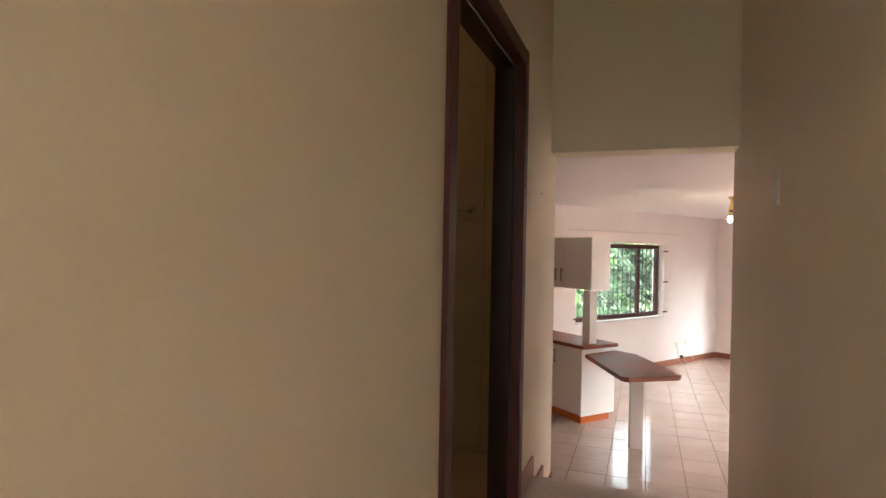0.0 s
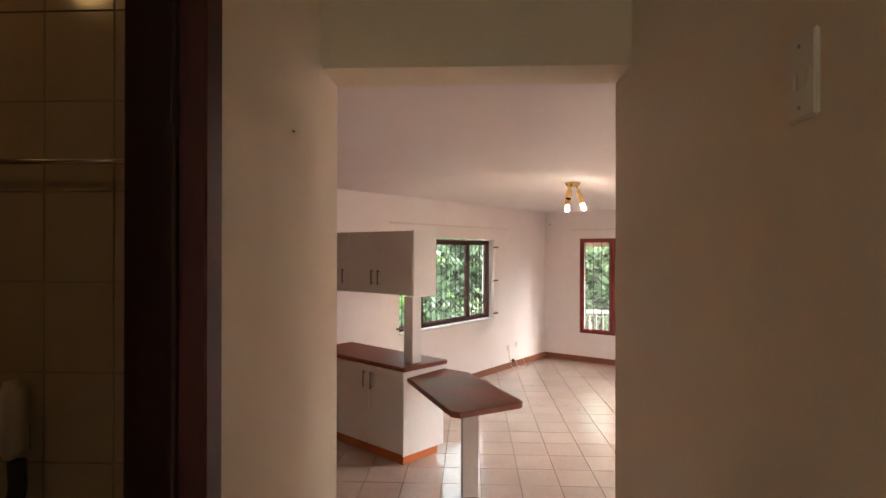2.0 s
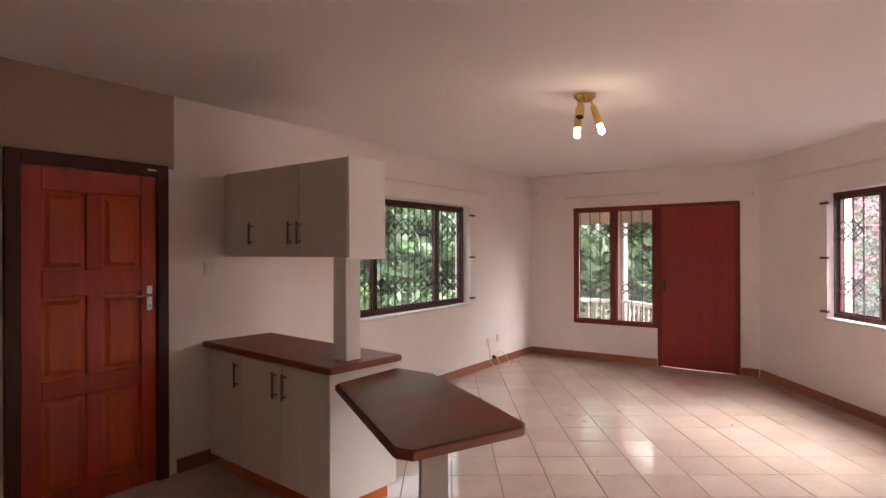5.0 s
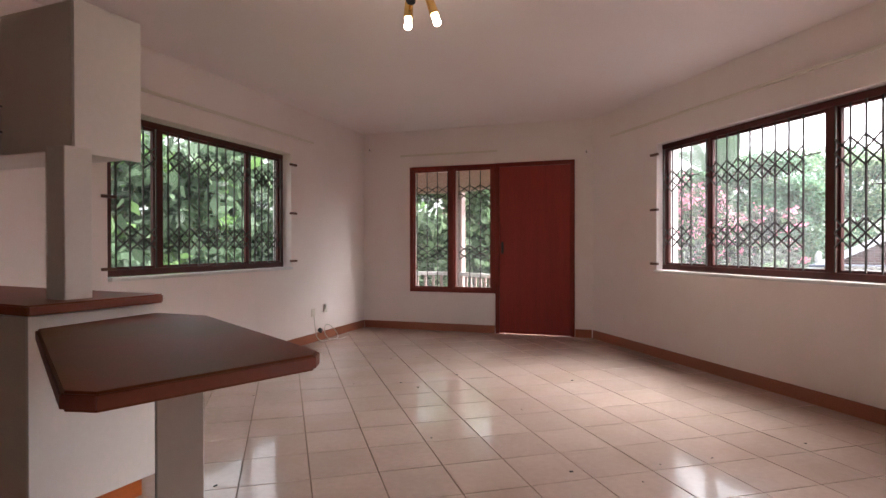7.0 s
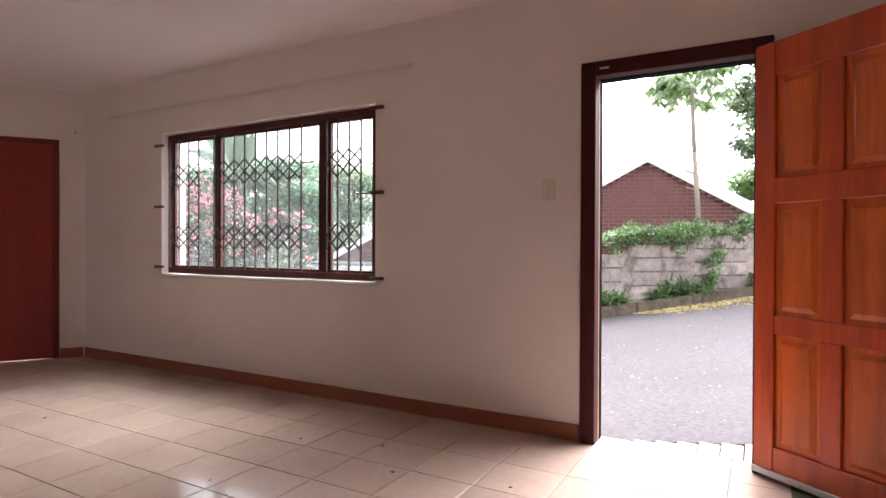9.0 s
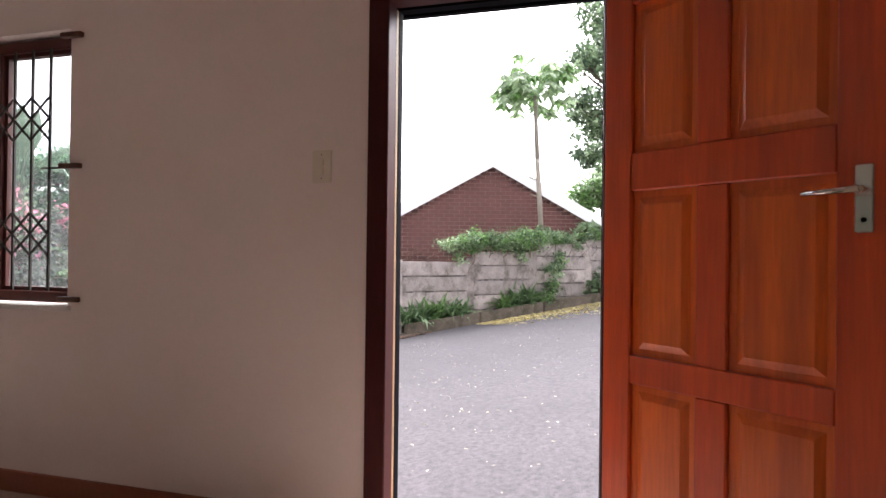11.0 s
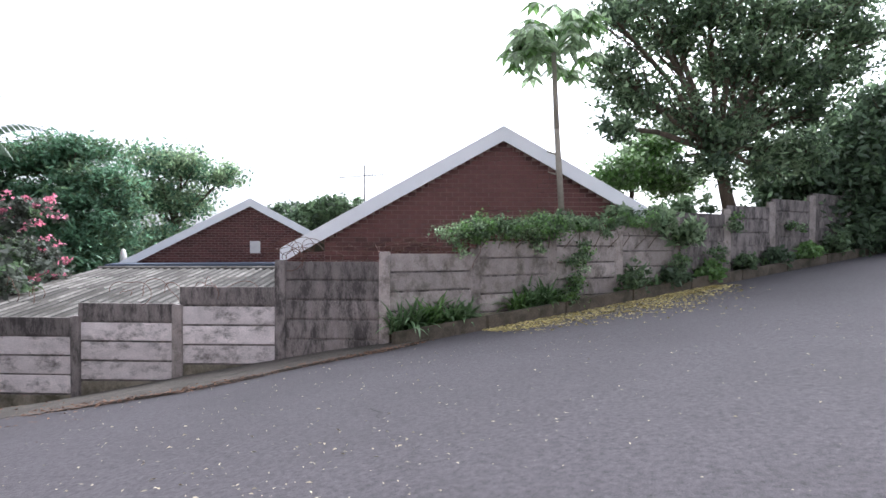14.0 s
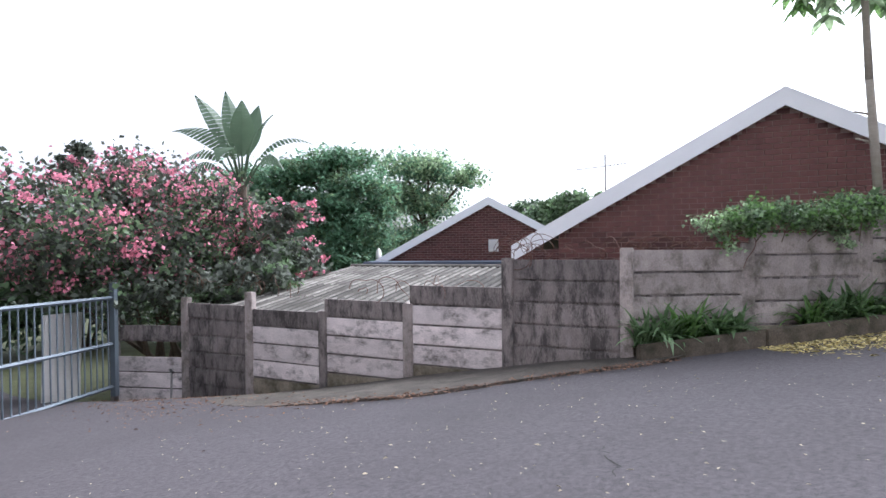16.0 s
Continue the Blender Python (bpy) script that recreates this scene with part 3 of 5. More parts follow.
part("weather_bar", bevelled(box(bm_new(), 0.0, 0.79, -0.014, -0.0005, 0.0, 0.03), 0.003), "white", leaf3, "grey weather strip")
# security gate swung out against the outer wall
gate_leaf = thing("security_gate", pose(3.915, 4.325, 0, 0, 0, -62), "black steel security gate swung open outside the door", "gate")
part("gate_stile", box(bm_new(), 0, 0.03, -0.015, 0.015, 0.02, 2.0), "black", gate_leaf)
part("gate_stile", box(bm_new(), 0.75, 0.78, -0.015, 0.015, 0.02, 2.0), "black", gate_leaf)
for z in (0.02, 0.7, 1.3, 1.97):
    part("gate_rail", box(bm_new(), 0.03, 0.75, -0.012, 0.012, z, z + 0.03), "black", gate_leaf)
for i in range(6):
    part("gate_bar", rod(bm_new(), (0.13 + i * 0.1, 0, 0.05), (0.13 + i * 0.1, 0, 1.97), 0.006), "black", gate_leaf)
# bathroom door frame, no leaf in view
d4 = thing("door_4", pose(-0.558, -1.6, 0, 0, 0, 90), "dark red-brown timber bathroom door frame", "door frame")
d4["kind"] = "structure"
door_frame(d4, 3.07, 4.125, 2.775, HALL_FLOOR, -0.016, 0.125, 0.065, "frame_wood")
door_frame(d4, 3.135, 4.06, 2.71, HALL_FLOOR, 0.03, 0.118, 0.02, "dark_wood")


# ---- passage and bathroom things ----
def switch_plate(name, m, w, h, rockers, label, category="light switch"):
    """A wall plate with rockers, its back on the local plane y = 0, centred on x = z = 0; -y is the way into the room."""
    sw = thing(name, m, label, category)
    part("plate", bevelled(box(bm_new(), -w / 2, w / 2, -0.009, 0, -h / 2, h / 2), 0.003, 2), "plastic", sw)
    for x, z in rockers:
        part("rocker", bevelled(box(bm_new(), x - 0.009, x + 0.009, -0.014, -0.009, z - 0.014, z + 0.014), 0.002), "plastic", sw)
    for z in (-h * 0.36, h * 0.36):
        part("screw", rod(bm_new(), (0, -0.0095, z), (0, -0.0105, z), 0.003, 0.003, 6), "dull", sw)
    return sw


switch_plate("light_switch", pose(0.398, 2.37, 2.145, 0, 0, -90), 0.075, 0.125, [(-0.014, -0.005), (0.014, -0.005)], "white double light switch on the passage wall")
switch_plate("light_switch", pose(XR, 5.372, 1.415, 0, 0, -90), 0.08, 0.125, [(0, 0.015), (0, -0.02)], "cream light switch beside the entry door")
switch_plate("wall_socket", LEFT @ pose(1.4 + 0.26, 0, 1.385), 0.085, 0.10, [(-0.018, 0.01), (0.018, 0.01)], "cream switched socket above the worktop", "socket")
switch_plate("wall_socket", LEFT @ pose(1.4 + 4.22, 0, 0.33), 0.075, 0.09, [(0.0, 0.012)], "white wall socket with a cable", "socket")
switch_plate("wall_socket", LEFT @ pose(1.4 + 4.48, 0, 0.35), 0.07, 0.09, [(0.0, 0.012)], "white wall socket above the skirting", "socket")


def tube(name, pts, r, mat, m, label, category):
    cu = bpy.data.curves.new(name, "CURVE")
    cu.dimensions, cu.bevel_depth, cu.bevel_resolution = "3D", r, 2
    sp = cu.splines.new("BEZIER")
    sp.bezier_points.add(len(pts) - 1)
    for b, p in zip(sp.bezier_points, pts):
        b.co, b.handle_left_type, b.handle_right_type = p, "AUTO", "AUTO"
    cu.materials.append(M[mat])
    ob = new(name, cu)
    ob.matrix_world = m
    return tagged(ob, label, category) if category else ob


tube("cable", [(4.22, -0.012, 0.30), (4.22, -0.03, 0.15), (4.27, -0.05, 0.02), (4.42, -0.12, 0.008), (4.60, -0.10, 0.03), (4.56, -0.04, 0.13), (4.40, -0.05, 0.16), (4.33, -0.11, 0.05), (4.45, -0.17, 0.008), (4.62, -0.2, 0.008)],
     0.004, "cable", LEFT @ pose(1.4, 0, 0), "loose cream cable hanging from the socket to the floor", "cable")
plug = lone("plug", bevelled(box(bm_new(), -0.02, 0.02, -0.05, -0.009, -0.02, 0.025), 0.005), "dark_plastic", LEFT @ pose(1.4 + 4.30, 0, 0.2) , "small dark plug hanging on the cable", "plug")
plug.matrix_world = LEFT @ pose(1.4 + 4.33, 0.0, 0.125, 20, 30, 0)

# bathroom shell
bath = bm_new()
box(bath, -2.5, -0.67, 3.05, 3.09, HALL_FLOOR, HALL_CEIL)
box(bath, -2.54, -2.5, 0.3, 3.09, HALL_FLOOR, HALL_CEIL)
box(bath, -2.5, -0.67, 0.26, 0.3, HALL_FLOOR, HALL_CEIL)
lone("wall_bathroom", bath, "grout", Matrix(), "bathroom walls behind cream tiles", "wall", kind="structure")
BW = lone("wall_bathroom_tiled", box(bm_new(), -2.49, -0.672, 3.043, 3.049, HALL_FLOOR, 3.3), "bath_grout", Matrix(), "glossy cream tiled bathroom wall", "wall", kind="structure")
bt = mesh_of("tile", bevelled(box(bm_new(), 0.0015, 0.1985, -0.006, 0.0, 0.0015, 0.2485), 0.0015), "bath_tile")
for i in range(9):
    for k in range(10):
        t = new("tile", bt)
        t.parent = BW
        t.location = (-2.475 + i * 0.2, 3.043, HALL_FLOOR + k * 0.25)
lone("floor_bathroom", box(bm_new(), -2.5, -0.559, 0.3, 3.05, 0.6, HALL_FLOOR), "tile", Matrix(), "cream tiled bathroom floor", "floor", kind="structure")
rail = thing("towel_rail", pose(-1.08, 3.037, 2.125), "chrome towel rail on the tiled bathroom wall", "towel rail")
part("bar", rod(bm_new(), (-0.53, -0.06, 0), (0.15, -0.06, 0), 0.008, 0.008, 12), "steel", rail, smooth=True)
for x in (-0.50, 0.13):
    br = bm_new()
    rod(br, (x, 0, 0), (x, -0.065, 0), 0.009, 0.009, 10)
    rod(br, (x, 0, 0), (x, -0.01, 0), 0.022, 0.018, 12)
    part("bracket", br, "steel", rail, smooth=True)
dry = thing("hair_dryer", pose(-1.32, 3.037, 1.345), "white wall hair dryer with a black coiled hose", "hair dryer")
part("body", bevelled(box(bm_new(), -0.04, 0.018, -0.08, 0, -0.02, 0.19), 0.018, 3), "plastic", dry, smooth=True)
hb = bm_new()
box(hb, -0.09, -0.035, -0.06, -0.01, 0.06, 0.14)
part("holder", bevelled(hb, 0.01, 2), "plastic", dry)
hose = tube("hose", [(0.01, -0.05, -0.02), (0.01, -0.06, -0.13), (-0.03, -0.07, -0.17), (-0.08, -0.08, -0.09), (-0.12, -0.08, -0.08), (-0.14, -0.08, -0.2), (-0.15, -0.08, -0.3)], 0.022, "dark_plastic", Matrix(), "black coiled hose", "")
hose.parent = dry
van = thing("vanity", pose(-2.03, 2.75, HALL_FLOOR - 0.05), "dark stone vanity top on a pale cabinet", "vanity")
part("top", bevelled(box(bm_new(), -0.5, 0.42, -0.26, 0.28, 0.60, 0.64), 0.005), "stone", van)
part("cabinet", bevelled(box(bm_new(), -0.48, 0.40, -0.23, 0.28, 0.0, 0.60), 0.004), "door_board", van)
gl = thing("ceiling_globe", pose(-2.05, 1.75, HALL_CEIL), "lit warm glass globe on the bathroom ceiling", "ceiling lamp")
part("base", rod(bm_new(), (0, 0, 0), (0, 0, -0.05), 0.06, 0.05, 16), "plastic", gl)
gs = bm_new()
bmesh.ops.create_uvsphere(gs, u_segments=20, v_segments=12, radius=0.095, matrix=Matrix.Translation((0, 0, -0.13)))
part("globe", gs, "globe", gl, "glowing glass globe", True)


# ---- living room things ----
def curtain_rail(m, x0, x1, z):
    r = thing("curtain_rail", m, "thin off-white curtain rail above a window", "curtain rail")
    part("rail", bevelled(box(bm_new(), x0, x1, -0.035, -0.018, z - 0.012, z + 0.012), 0.003), "plastic", r)
    for k in range(3):
        x = x0 + 0.06 + (x1 - x0 - 0.12) * k / 2
        part("bracket", box(bm_new(), x - 0.012, x + 0.012, -0.018, 0, z - 0.008, z + 0.008), "plastic", r)


curtain_rail(LEFT, 1.4 + 1.4, 1.4 + 4.2, 2.22)
curtain_rail(FAR, 0.22 + 0.54, 0.22 + 1.82, 2.235)
curtain_rail(RIGHT, 10.2 - 9.64, 10.2 - 6.27, 2.265)

lamp = thing("ceiling_light", pose(0.905, 7.20, CEIL), "brass three-spot ceiling light with two lit bulbs", "ceiling light")
bm = rod(bm_new(), (0, 0, 0), (0, 0, -0.012), 0.075, 0.075, 24)
rod(bm, (0, 0, -0.012), (0, 0, -0.04), 0.075, 0.05, 24)
part("rose", bm, "brass", lamp)
for k, (ang, tilt, lit) in enumerate(((180, 3, True), (-35, 19, True), (235, 22, False))):
    d = Vector((math.sin(radians(tilt)) * math.cos(radians(ang)), math.sin(radians(tilt)) * math.sin(radians(ang)), -math.cos(radians(tilt))))
    foot = Vector((0.04 * math.cos(radians(ang)), 0.04 * math.sin(radians(ang)), -0.035))
    sp = bm_new()
    rod(sp, foot, foot + d * 0.06, 0.009, 0.009, 8)
    rod(sp, foot + d * 0.05, foot + d * (0.19 if lit else 0.14), 0.02, 0.027, 14)
    spot = part("spot", sp, "brass", lamp)
    b = bm_new()
    if lit:
        rod(b, foot + d * 0.185, foot + d * 0.215, 0.016, 0.02, 12)
        bmesh.ops.create_uvsphere(b, u_segments=14, v_segments=10, radius=0.021, matrix=Matrix.Translation(foot + d * 0.235))
        part("bulb", b, "bulb", spot, "lit bulb", True)
    else:
        rod(b, foot + d * 0.136, foot + d * 0.142, 0.026, 0.026, 14)
        part("socket", b, "black", spot, "empty dark lamp socket")

# kitchen counter: it stands a little askew to the wall
COUNTER = ROOM @ pose(0.0, 0.185, 0, 0, 0, -6.0)  # local x out from the wall, y to the back
cab = thing("base_cabinet", COUNTER, "white base cabinet with three grey doors on an orange plinth", "cabinet")
part("body", bevelled(box(bm_new(), 0.10, 1.405, 0.045, 0.525, 0.10, 0.83), 0.002), "melamine", cab)
part("end_panel", bevelled(box(bm_new(), 1.407, 1.425, 0.02, 0.528, 0.095, 0.83), 0.002), "melamine", cab, "white end panel")
part("plinth", bevelled(box(bm_new(), 0.16, 1.37, 0.07, 0.505, 0.0, 0.099), 0.002), "plinth", cab, "orange stained plinth")


def bar_handle(parent, x, z0, z1, y):
    bm = bm_new()
    rod(bm, (x, y - 0.03, z0), (x, y - 0.03, z1), 0.0075, 0.0075, 10)
    for z in (z0 + 0.02, z1 - 0.02):
        rod(bm, (x, y, z), (x, y - 0.03, z), 0.005, 0.005, 8)
    part("handle", bm, "bronze", parent, "dull bronze bar handle", True)


for a, b, hx in ((0.10, 0.50, 0.465), (0.503, 0.955, 0.905), (0.958, 1.405, 1.005)):
    door = part("door", bevelled(box(bm_new(), a + 0.001, b - 0.001, 0.026, 0.043, 0.105, 0.825), 0.002), "door_board", cab, "pale grey cabinet door")
    bar_handle(door, hx, 0.62, 0.78, 0.026)
wt = bm_new()
prism(wt, [(0.0, 0.02), (1.455, 0.0), (1.455, 0.55), (0.0, 0.57)], 0.834, 0.872)
wk = thing("worktop", COUNTER, "red-brown laminate worktop on the base cabinet", "worktop")
part("top", bevelled(wt, 0.006, 2), "worktop", wk)
part("edging", box(bm_new(), 1.4545, 1.4575, 0.008, 0.542, 0.841, 0.865), "edging", wk, "red-brown laminate edging strip")
WC = ROOM @ pose(0.01, 0.385, 0, 0, 0, -3.0)
wc = thing("wall_cabinet", WC, "white wall cabinet with three grey doors", "cabinet")
part("body", bevelled(box(bm_new(), 0.0, 1.29, 0.02, 0.305, 1.468, 2.068), 0.002), "melamine", wc)
part("end_panel", bevelled(box(bm_new(), 1.292, 1.31, 0.0, 0.31, 1.455, 2.075), 0.002), "melamine", wc, "white end panel")
for a, b, hx in ((0.0, 0.40, 0.335), (0.403, 0.845, 0.765), (0.848, 1.29, 0.855)):
    door = part("door", bevelled(box(bm_new(), a + 0.001, b - 0.001, 0.001, 0.018, 1.468, 2.068), 0.002), "door_board", wc, "pale grey cabinet door")
    bar_handle(door, hx, 1.55, 1.70, 0.001)
post = ROOM @ pose(1.33, 0.285, 0, 0, 0, -6)
pt = thing("support_post", post @ pose(0, 0, 0.873), "pale boxed post between worktop and wall cabinet", "post")
part("post", bevelled(box(bm_new(), -0.055, 0.055, -0.055, 0.055, 0.0, 0.594), 0.003), "melamine", pt)
part("edge_strip", box(bm_new(), -0.0575, -0.055, -0.057, 0.05, 0.0, 0.594), "door_board", pt)
# breakfast table, a slanting slab on one leg beside the counter
tb = thing("breakfast_table", ROOM, "red-brown laminate breakfast table with cut corners on one leg", "table")
TP = [(1.475, 0.045), (1.475, 0.56), (1.76, 0.552), (2.62, 0.0), (2.645, -0.06), (2.445, -0.535), (2.37, -0.55)]
part("tabletop", bevelled(prism(bm_new(), TP, 0.750, 0.792), 0.006, 2), "tabletop", tb)
EDGE = bm_new()
for (xa, ya), (xb, yb) in zip(TP, TP[1:] + TP[:1]):
    d = (Vector((xb, yb, 0)) - Vector((xa, ya, 0)))
    o = Vector((-d.y, d.x, 0)).normalized() * (0.003 if (Vector((2.0, 0.0, 0)) - Vector((xa, ya, 0))).cross(d).z > 0 else -0.003)
    ring = [[EDGE.verts.new((x + e.x, y + e.y, z)) for (x, y), e in (((xa, ya), Vector()), ((xb, yb), Vector()), ((xb, yb), o), ((xa, ya), o))] for z in (0.757, 0.785)]
    for i in range(4):
        EDGE.faces.new((ring[0][i], ring[0][(i + 1) % 4], ring[1][(i + 1) % 4], ring[1][i]))
bmesh.ops.recalc_face_normals(EDGE, faces=EDGE.faces)
part("edging", EDGE, "edging", tb, "red-brown laminate edging strip")
part("leg", bevelled(box(bm_new(), -0.062, 0.062, -0.03, 0.03, 0.0, 0.747, ROOM.inverted() @ pose(0, 0, 0) @ ROOM @ pose(2.19, -0.05, 0, 0, 0, 45)), 0.003), "melamine", tb, "white boxed leg")
part("leg_strip", box(bm_new(), -0.066, -0.0625, -0.032, 0.032, 0.0, 0.747, pose(2.19, -0.05, 0, 0, 0, 45)), "dull", tb, "grey metal edge strip")
for v, z in ((2.88, 2.16), (0.1, 2.33)):
    hk = bm_new()
    rod(hk, (0.22 + v, 0, z), (0.22 + v, -0.03, z), 0.004, 0.004, 6)
    rod(hk, (0.22 + v, -0.03, z), (0.22 + v, -0.034, z + 0.02), 0.004, 0.003, 6)
    lone("curtain_hook", hk, "dark_plastic", FAR, "small dark curtain hook screwed into the wall", "hook")
nb = bm_new()
rod(nb, (-0.558, 2.98, 2.2), (-0.552, 2.98, 2.2), 0.0022, 0.0022, 6)
lone("nail", nb, "dark_plastic", Matrix(), "small old nail in the cream passage wall", "nail")
crumbs = bm_new()
cr_rng = random.Random(17)
for _ in range(22):
    x, y = cr_rng.uniform(-0.2, 3.2), cr_rng.uniform(5.2, 9.5)
    s = cr_rng.uniform(0.004, 0.010)
    box(crumbs, -s, s, -s * 0.5, s * 0.5, 0.001, 0.001 + s * 0.5, Matrix.Translation((x, y, 0)) @ pose(0, 0, 0, 0, 0, cr_rng.uniform(0, 180)))
lone("floor_crumbs", crumbs, "dark_plastic", Matrix(), "a few dark crumbs of dirt on the floor tiles", "dirt", kind="stuff")


# ---- outside: ground, road, kerb ----
OUT = pose(3.72, 4.58, 0, 0, 0, -73.1)  # local x to the right of the doorway, y away from the house


def gz(y):
    """The hillside: the road falls 13.5 cm a metre towards +y and levels off at either end."""
    return -0.02 - 0.135 * (max(-12.0, min(19.0, y)) - 4.7)


def dip(x, y):
    """How far the ground sinks below the hillside towards the foot of the downhill fence."""
    off = (x - 11.66) * -0.965 - (y - 7.9) * 0.262   # metres in front of the fence line
    near = min(1.0, max(0.0, 1.0 - off / 1.7)) if off > 0 else max(0.0, 1.0 + off / 3.0)
    return near * min(0.36, max(0.0, 0.062 * (y - 8.6))) * min(1.0, max(0.0, (19.0 - y) / 2.5))


def draped(name, pts, dz, mat, label, category):
    """A flat-sided sheet that follows the hillside."""
    bm = bm_new()
    face = bm.faces.new([bm.verts.new((x, y, 0)) for x, y in pts])
    for y in (-12.0, 19.0):
        bmesh.ops.bisect_plane(bm, geom=list(bm.verts) + list(bm.edges) + list(bm.faces), plane_co=(0, y, 0), plane_no=(0, 1, 0))
    cuts = [((x, 0, 0), (1, 0, 0)) for x in (6.5, 7.2, 7.9, 8.6, 9.3, 10.0, 10.7, 11.4, 12.1, 13.0, 14.0)] + [((0, y, 0), (0, 1, 0)) for y in (8.6, 9.6, 10.6, 11.6, 12.6, 13.6, 14.6, 15.6, 16.5, 17.8)]
    for co, no in cuts:
        near = [f for f in bm.faces if any(5 < v.co.x < 16 and 7 < v.co.y < 20 for v in f.verts) or f.calc_area() > 30]
        geom = {g for f in near for g in (*f.verts, *f.edges, f)}
        bmesh.ops.bisect_plane(bm, geom=list(geom), plane_co=co, plane_no=no)
    for v in bm.verts:
        v.co.z = gz(v.co.y) + dz - dip(v.co.x, v.co.y)
    bmesh.ops.recalc_face_normals(bm, faces=bm.faces)
    for f in bm.faces:
        if f.normal.z < 0:
            f.normal_flip()
    return lone(name, bm, mat, Matrix(), label, category, kind="structure")


draped("ground", [(-900, -900), (900, -900), (900, 900), (-900, 900)], -0.05, "soil", "grass and soil hillside", "ground")
P2, DL, DR = Vector((11.66, 7.9, 0)), Vector((-0.41, 1.51, 0)), Vector((1.121, -1.113, 0))
K0 = Vector((11.38, 7.62, 0))
K9 = K0 + DR * 25
draped("road", [(3.99, -40), (K9.x, -40), (K9.x, K9.y), (K0.x, K0.y), (11.75, 8.35), (11.2, 10.4), (10.5, 12.9), (9.75, 15.6), (8.9, 16.5), (7.9, 17), (6, 40), (3.99, 40)], 0.0, "asphalt", "weathered grey asphalt drive with leaf litter", "road")
pv_back = [(11.85, 7.2), (11.85, 7.9), (11.5, 9.2), (11.1, 10.6), (10.75, 11.9), (10.4, 13.2), (10.0, 14.7)]
pv_front = [(11.45, 7.3), (11.05, 7.6), (10.8, 7.86), (10.37, 8.32), (9.74, 8.8), (9.28, 9.16), (8.98, 9.55), (8.72, 10.1), (8.45, 10.75), (8.3, 11.5), (8.45, 12.6), (9.2, 13.9), (9.72, 14.7)]
pv_rng = random.Random(33)


def along(pts, t):
    k = min(int(t * (len(pts) - 1)), len(pts) - 2)
    return Vector((*pts[k], 0)).lerp(Vector((*pts[k + 1], 0)), t * (len(pts) - 1) - k)


pv = bm_new()
rows = []
for i in range(97):
    t = i / 96
    a, b = along(pv_front, t), along(pv_back, t)
    a += Vector((pv_rng.uniform(-0.025, 0.025), pv_rng.uniform(-0.025, 0.025), 0))
    rows.append([pv.verts.new((a.x, a.y, gz(a.y) - dip(a.x, a.y) - 0.04))] + [pv.verts.new((p.x, p.y, gz(p.y) - dip(p.x, p.y) + 0.004 + 0.03 * max(0.0, min(1.0, (0.68 - t) / 0.15)) + pv_rng.uniform(-0.004, 0.004))) for p in (a.lerp(b, u) for u in (0.0, 0.15, 0.4, 0.7, 1.0))])
for r, q in zip(rows, rows[1:]):
    for i in range(5):
        pv.faces.new((r[i], q[i], q[i + 1], r[i + 1]))
bmesh.ops.recalc_face_normals(pv, faces=pv.faces)
lone("pavement", pv, "strip", Matrix(), "dirty mossy concrete strip along the wall", "pavement", kind="structure")
kerb_pts = [K0 + DR * k for k in range(14)]
KERB = thing("kerb", Matrix(), "low mossy concrete kerb round the planted bed", "kerb")
KERB["kind"] = "structure"
for k in range(13):
    a, b = kerb_pts[k], kerb_pts[k + 1]
    d, n = (b - a).normalized(), Vector((0.705, 0.709, 0)) * 0.13
    bm = bm_new()
    low = [bm.verts.new((p.x, p.y, gz(p.y) - 0.1)) for p in (a, b - d * 0.01, b - d * 0.01 + n, a + n)]
    top = [bm.verts.new((p.x, p.y, gz(p.y) + 0.21 + random.uniform(-0.012, 0.012))) for p in (a, b - d * 0.01, b - d * 0.01 + n, a + n)]
    bm.faces.new(low[::-1]), bm.faces.new(top)
    for i in range(4):
        bm.faces.new((low[i], low[(i + 1) % 4], top[(i + 1) % 4], top[i]))
    bmesh.ops.recalc_face_normals(bm, faces=bm.faces)
    part("kerb_stone", bevelled(bm, 0.015, 2), "kerb", KERB)
kd = bm_new()
a, b = K0 + Vector((0.09, 0.09, 0)), kerb_pts[-1] + Vector((0.09, 0.09, 0))
f = kd.faces.new([kd.verts.new((p.x, p.y, gz(p.y) + 0.17)) for p in (a, b, b + Vector((0.5, 0.5, 0)), a + Vector((0.3, 0.3, 0)))])
lone("planted_bed", kd, "soil", Matrix(), "planted bed behind the kerb", "ground", kind="structure")
# tiled door sill
sill = thing("door_sill", Matrix(), "pink-brown quarry tiles on the door sill", "sill")
sill["kind"] = "structure"
part("base", box(bm_new(), 3.79, 3.985, 4.27, 5.16, -0.3, -0.11), "strip", sill)
eb = bm_new()
eb.faces.new([eb.verts.new(v) for v in ((3.989, 3.6, -0.2), (3.989, 5.8, -0.2), (3.989, 5.8, gz(5.8)), (3.989, 3.6, gz(3.6)))])
part("step_edge", eb, "asphalt", sill, "rough asphalt edge against the sill")
st = mesh_of("tile", bevelled(box(bm_new(), 0.003, 0.185, 0.003, 0.110, -0.014, 0.0), 0.003), "quarry")
for i in range(1):
    for k in range(8):
        t = new("tile", st)
        t.parent = sill
        t.location = (3.792, 4.265 + k * 0.113, -0.002)
        t.rotation_euler.y = -math.atan2(gz(4.32 + k * 0.113) + 0.004, 0.19)


